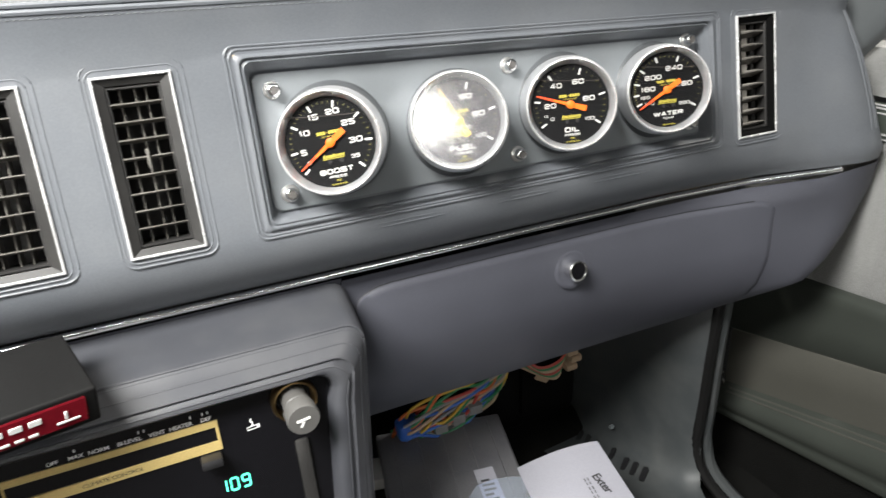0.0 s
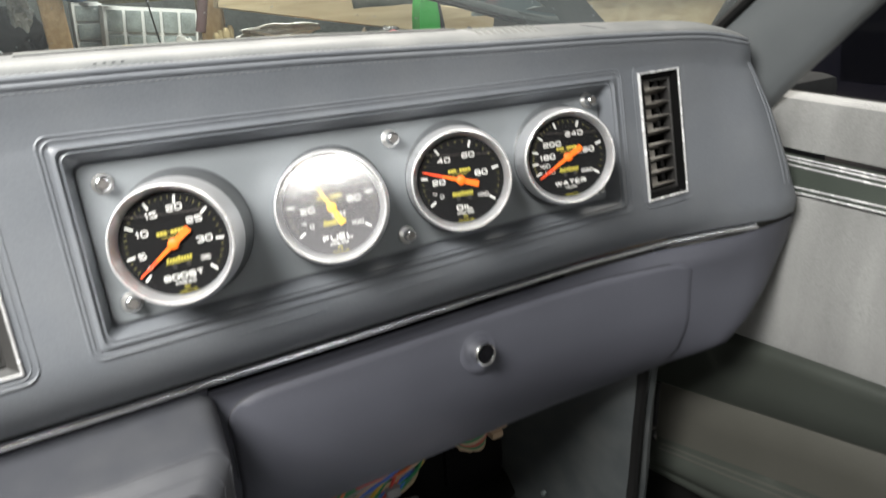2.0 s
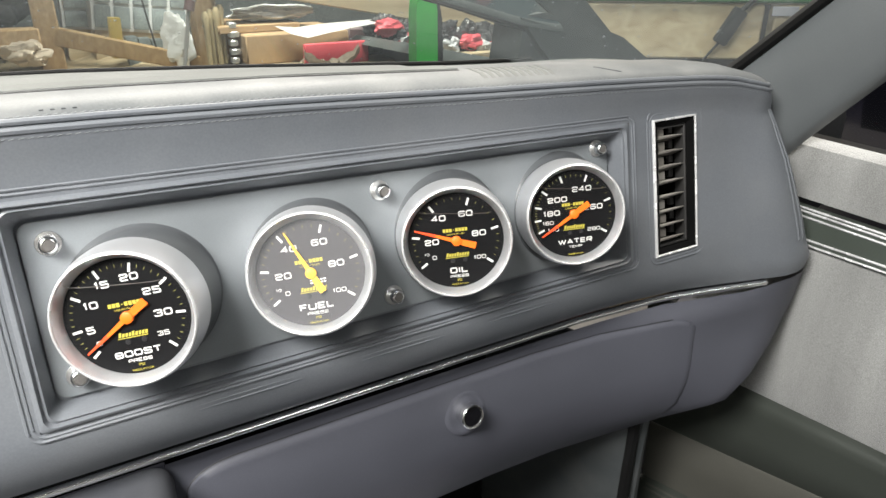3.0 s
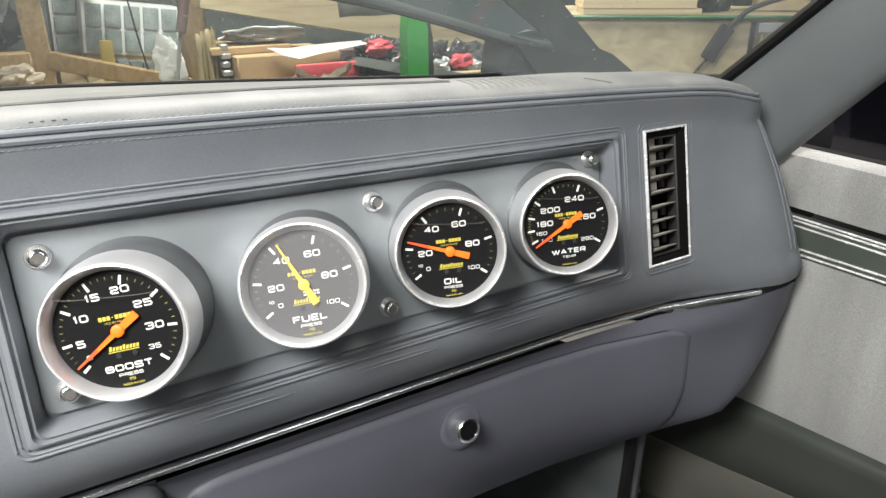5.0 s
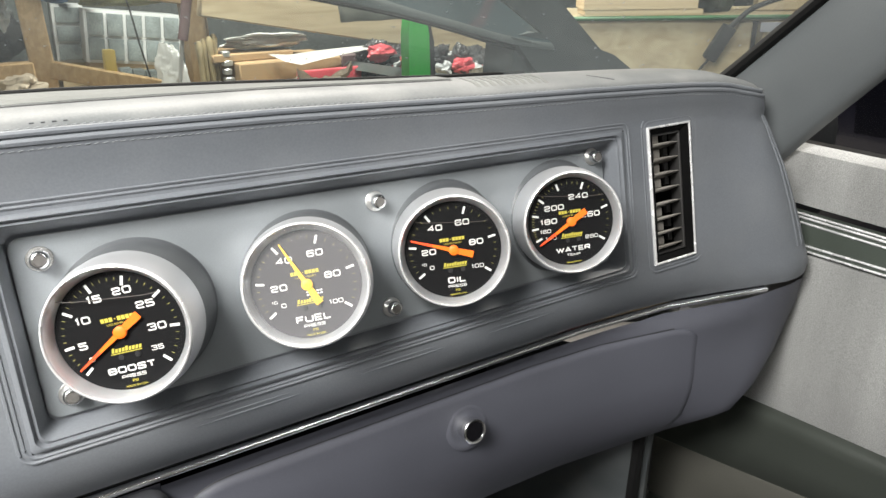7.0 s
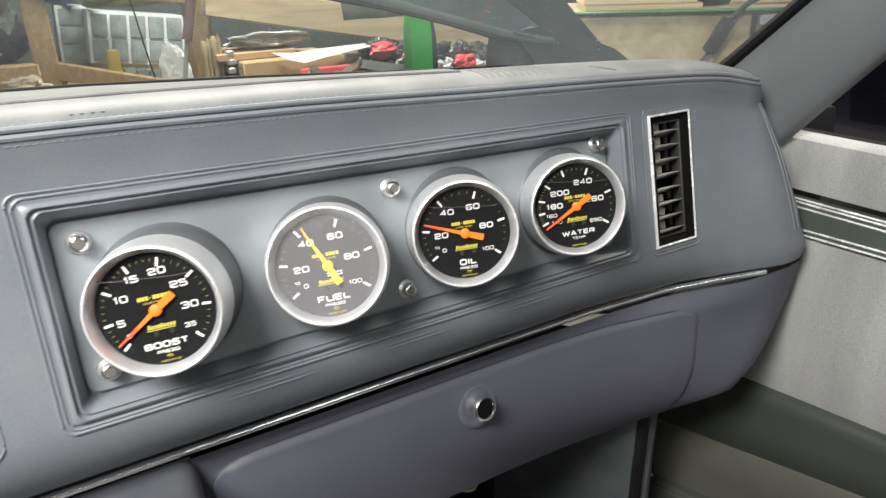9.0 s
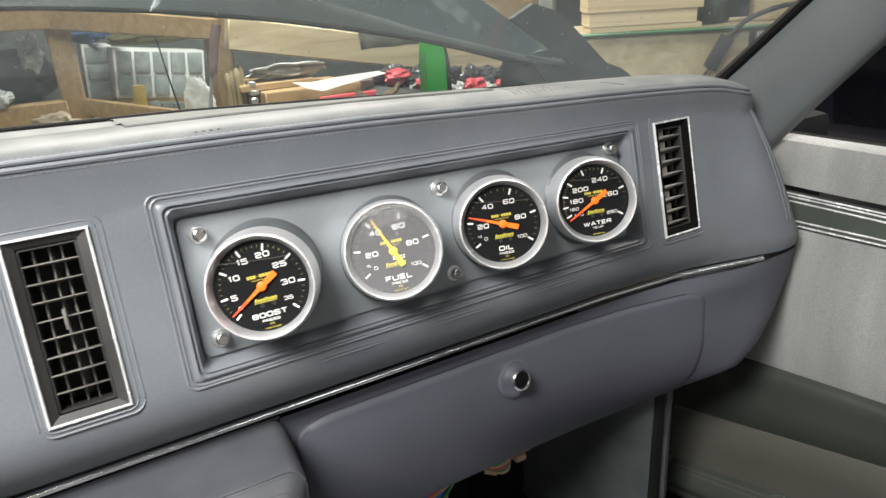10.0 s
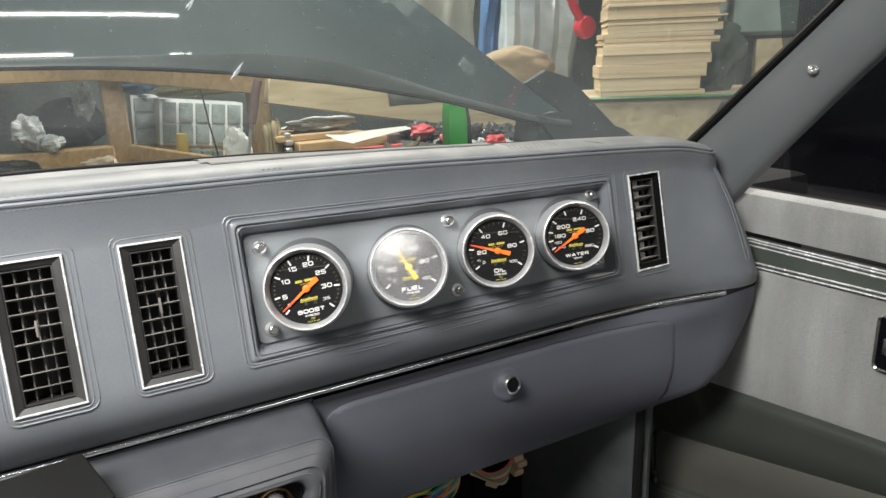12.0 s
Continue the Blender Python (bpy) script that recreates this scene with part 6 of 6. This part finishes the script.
# stacked plywood on a green-edged shelf, placed and turned to fit the camera's view
SIDE = pose(1.150, 0.985, 0.0, 0, 0, -35)
rng = random.Random(11)
z = 0.838
while z < 1.36:
    h = rng.choice((0.006, 0.008, 0.010, 0.014, 0.020, 0.026, 0.034))
    x0, x1 = rng.uniform(-0.006, 0.006) + 0.12 * max(0, z - 0.9), 0.270 + rng.uniform(-0.014, 0.010) + 0.22 * max(0, z - 0.84)
    solid("plywood_sheet", box((x0, rng.uniform(-0.003, 0.004), z), (x1, 0.16, z + h - 0.0004), 0.0006, 1, SIDE @ pose(0, 0, 0, 0, 0, rng.uniform(-0.7, 0.7))), PLY, "cut plywood sheet in a tall stack", "plywood", "stack of plywood")
    z += h
plank("shelf_lip", (-0.10, -0.012, 0.828), (0.9, 0.002, 0.838), SHELF_GREEN, "green painted shelf lip under the plywood", "side shelf", SIDE)
plank("shelf_board", (-0.10, 0.003, 0.70), (0.395, 0.05, 0.823), OLD_PINE, "weathered board under the plywood shelf", "side shelf", SIDE)
plank("shelf_board", (0.42, 0.003, 0.70), (0.9, 0.05, 0.823), OLD_PINE, "weathered board under the plywood shelf", "side shelf", SIDE)
plank("shelf_deck", (-0.10, 0.003, 0.824), (0.9, 0.4, 0.837), OLD_PINE, "wooden shelf deck under the plywood", "side shelf", SIDE)
solid("storage_shelf", box((-0.10, 0.055, 0.0), (0.9, 0.4, 0.823), 0.01, 1, SIDE), ENGINE_DARK, "dark base of the side shelf", "shelf")
cord = thing("power_plug", SIDE @ pose(0.315, -0.03, 0.785, 0, 28, 0), "dark power plug hanging on its cord by the shelf", "plug")
bm = box((-0.016, -0.012, -0.05), (0.016, 0.012, 0.035), 0.006, 2)
part("body", bm, ENGINE_DARK, cord)
bm = bmesh.new()
add_tube(bm, smooth_path([(0.0, 0, 0.03), (0.03, 0, 0.10), (0.12, 0, 0.17), (0.25, 0, 0.15)], 6), 0.006, 8)
add_tube(bm, smooth_path([(0.0, 0, -0.05), (-0.006, 0, -0.1), (0.0, 0, -0.2)], 6), 0.003, 6)
part("cord", bm, ENGINE_DARK, cord)
heap("dark_coat", (1.50, 0.93, 0.94), (0.075, 0.08, 0.11), 41, surface("dark_green_cloth", (0.06, 0.075, 0.06), 0.9, vary=0.3), "dark green cloth hung by the plywood", "cloth", 0.4)
bm = box((0.36, 0.12, 0.985), (0.9, 0.3, 1.4), 0.01, 1, SIDE)
solid("grey_cabinet", bm, surface("grey_green_metal", (0.24, 0.29, 0.27), 0.45), "grey-green metal cabinet on the side shelf", "cabinet")
solid("white_card", box((0.405, -0.018, 0.801), (0.462, -0.014, 0.822), 0.0005, 1, SIDE), PAPER, "small white card stuck on the side shelf", "card")
plank("upright_board", (0.44, 0.13, 0.838), (0.6, 0.16, 0.975), OLD_PINE, "short pine board standing on the shelf", "side shelf", SIDE)

# hanging things between hood and plywood
bm = bmesh.new()
add_tube(bm, smooth_path([(1.16, 1.2, 2.50), (1.17, 1.2, 1.80), (1.19, 1.2, 1.30), (1.21, 1.2, 1.16), (1.225, 1.2, 1.10), (1.262, 1.2, 1.045)], 6), 0.013, 10)
add_lathe(bm, [(0.012, -0.02), (0.030, -0.016), (0.034, 0.0), (0.030, 0.016), (0.014, 0.02)], 24, (1.275, 1.2, 1.028))
solid("red_nozzle", bm, RED, "red plastic hose nozzle hanging from the ceiling", "nozzle")
def hanging(name, x0, x1, z0, z1, y, material, label, seed, folds=5):
    bm = bmesh.new()
    rows = []
    for i in range(15):
        q = i / 14
        rows.append([(x0 + (x1 - x0) * p / 16 + 0.02 * math.sin(3 * q + seed), y + 0.011 * math.sin(folds * 2 * math.pi * p / 16 + 1.5 * q + seed) + 0.01 * noise.noise(Vector((p * 0.4, q * 5, seed))), z1 + (z0 - z1) * q)
                     for p in range(17)])
    add_grid(bm, rows)
    ob = solid(name, bm, material, label, "cloth", smooth=40)
    ob.modifiers.new("thickness", "SOLIDIFY").thickness = 0.002
    return ob


hanging("clear_sheet", 1.07, 1.37, 0.78, 1.24, 1.36, clear("clear_sheet_film", (0.9, 0.93, 0.93), ior=1.5, rough=0.15, haze=0.42), "clear plastic sheet hanging in folds", 1.0, 4)
hanging("blue_rag", 1.05, 1.15, 0.82, 1.24, 1.42, BLUE, "blue cloth hanging at the front of the garage", 2.0, 3)
hanging("grey_cover", 0.74, 1.06, 0.82, 1.24, 1.46, surface("grey_cover_cloth", (0.25, 0.25, 0.22), 0.8), "grey cover hanging at the front of the garage", 3.0, 3)
heap("brown_carton", (1.09, 1.28, 0.91), (0.13, 0.05, 0.07), 45, surface("brown_paper", (0.22, 0.16, 0.10), 0.8), "crumpled brown paper behind the fender", "paper", 0.2)

# ---- the garage shell ----
def wall(name, lo, hi, material, label):
    return solid(name, box(lo, hi), material, label, "wall", kind="structure", smooth=0)


solid("floor", box((-4.0, -5.0, -0.1), (4.5, 4.2, 0.0)), CONCRETE, "grey concrete garage floor", "floor", kind="structure", smooth=0)
wall("wall_north", (-4.0, 4.2, -0.1), (4.5, 4.35, 2.5), DARK_WALL, "dark board wall at the front of the garage")
wall("wall_west", (-4.15, -5.0, -0.1), (-4.0, 4.35, 2.5), BOARD, "plain board wall of the garage")
wall("wall_east", (4.5, -5.0, -0.1), (4.65, 4.35, 2.5), DARK_WALL, "dark wall beside the parked car")
wall("wall_south", (-4.15, -5.15, -0.1), (4.65, -5.0, 2.5), BOARD, "plain board wall behind the car")
solid("ceiling", box((-4.15, -5.15, 2.5), (4.65, 4.35, 2.6)), CEILING, "dark garage ceiling", "ceiling", kind="structure", smooth=0)
# added near-black screen, sized to darken the view through the passenger window
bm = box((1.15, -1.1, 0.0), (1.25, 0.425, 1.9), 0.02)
solid("dark_vehicle_side", bm, surface("near_black_screen", (0.006, 0.006, 0.010), 0.25, grain=300, bump=0.0, coat=0.5), "near-black screen added to darken the passenger window", "vehicle side")
bm = bmesh.new()
add_tube(bm, smooth_path([(1.14, -0.25, 0.90), (1.14, -0.22, 1.0), (1.14, -0.28, 1.3)], 5), 0.004, 6)
solid("hanging_cord", bm, surface("grey_cord", (0.2, 0.2, 0.2), 0.6), "thin pale cord hanging by the near-black screen", "cord")
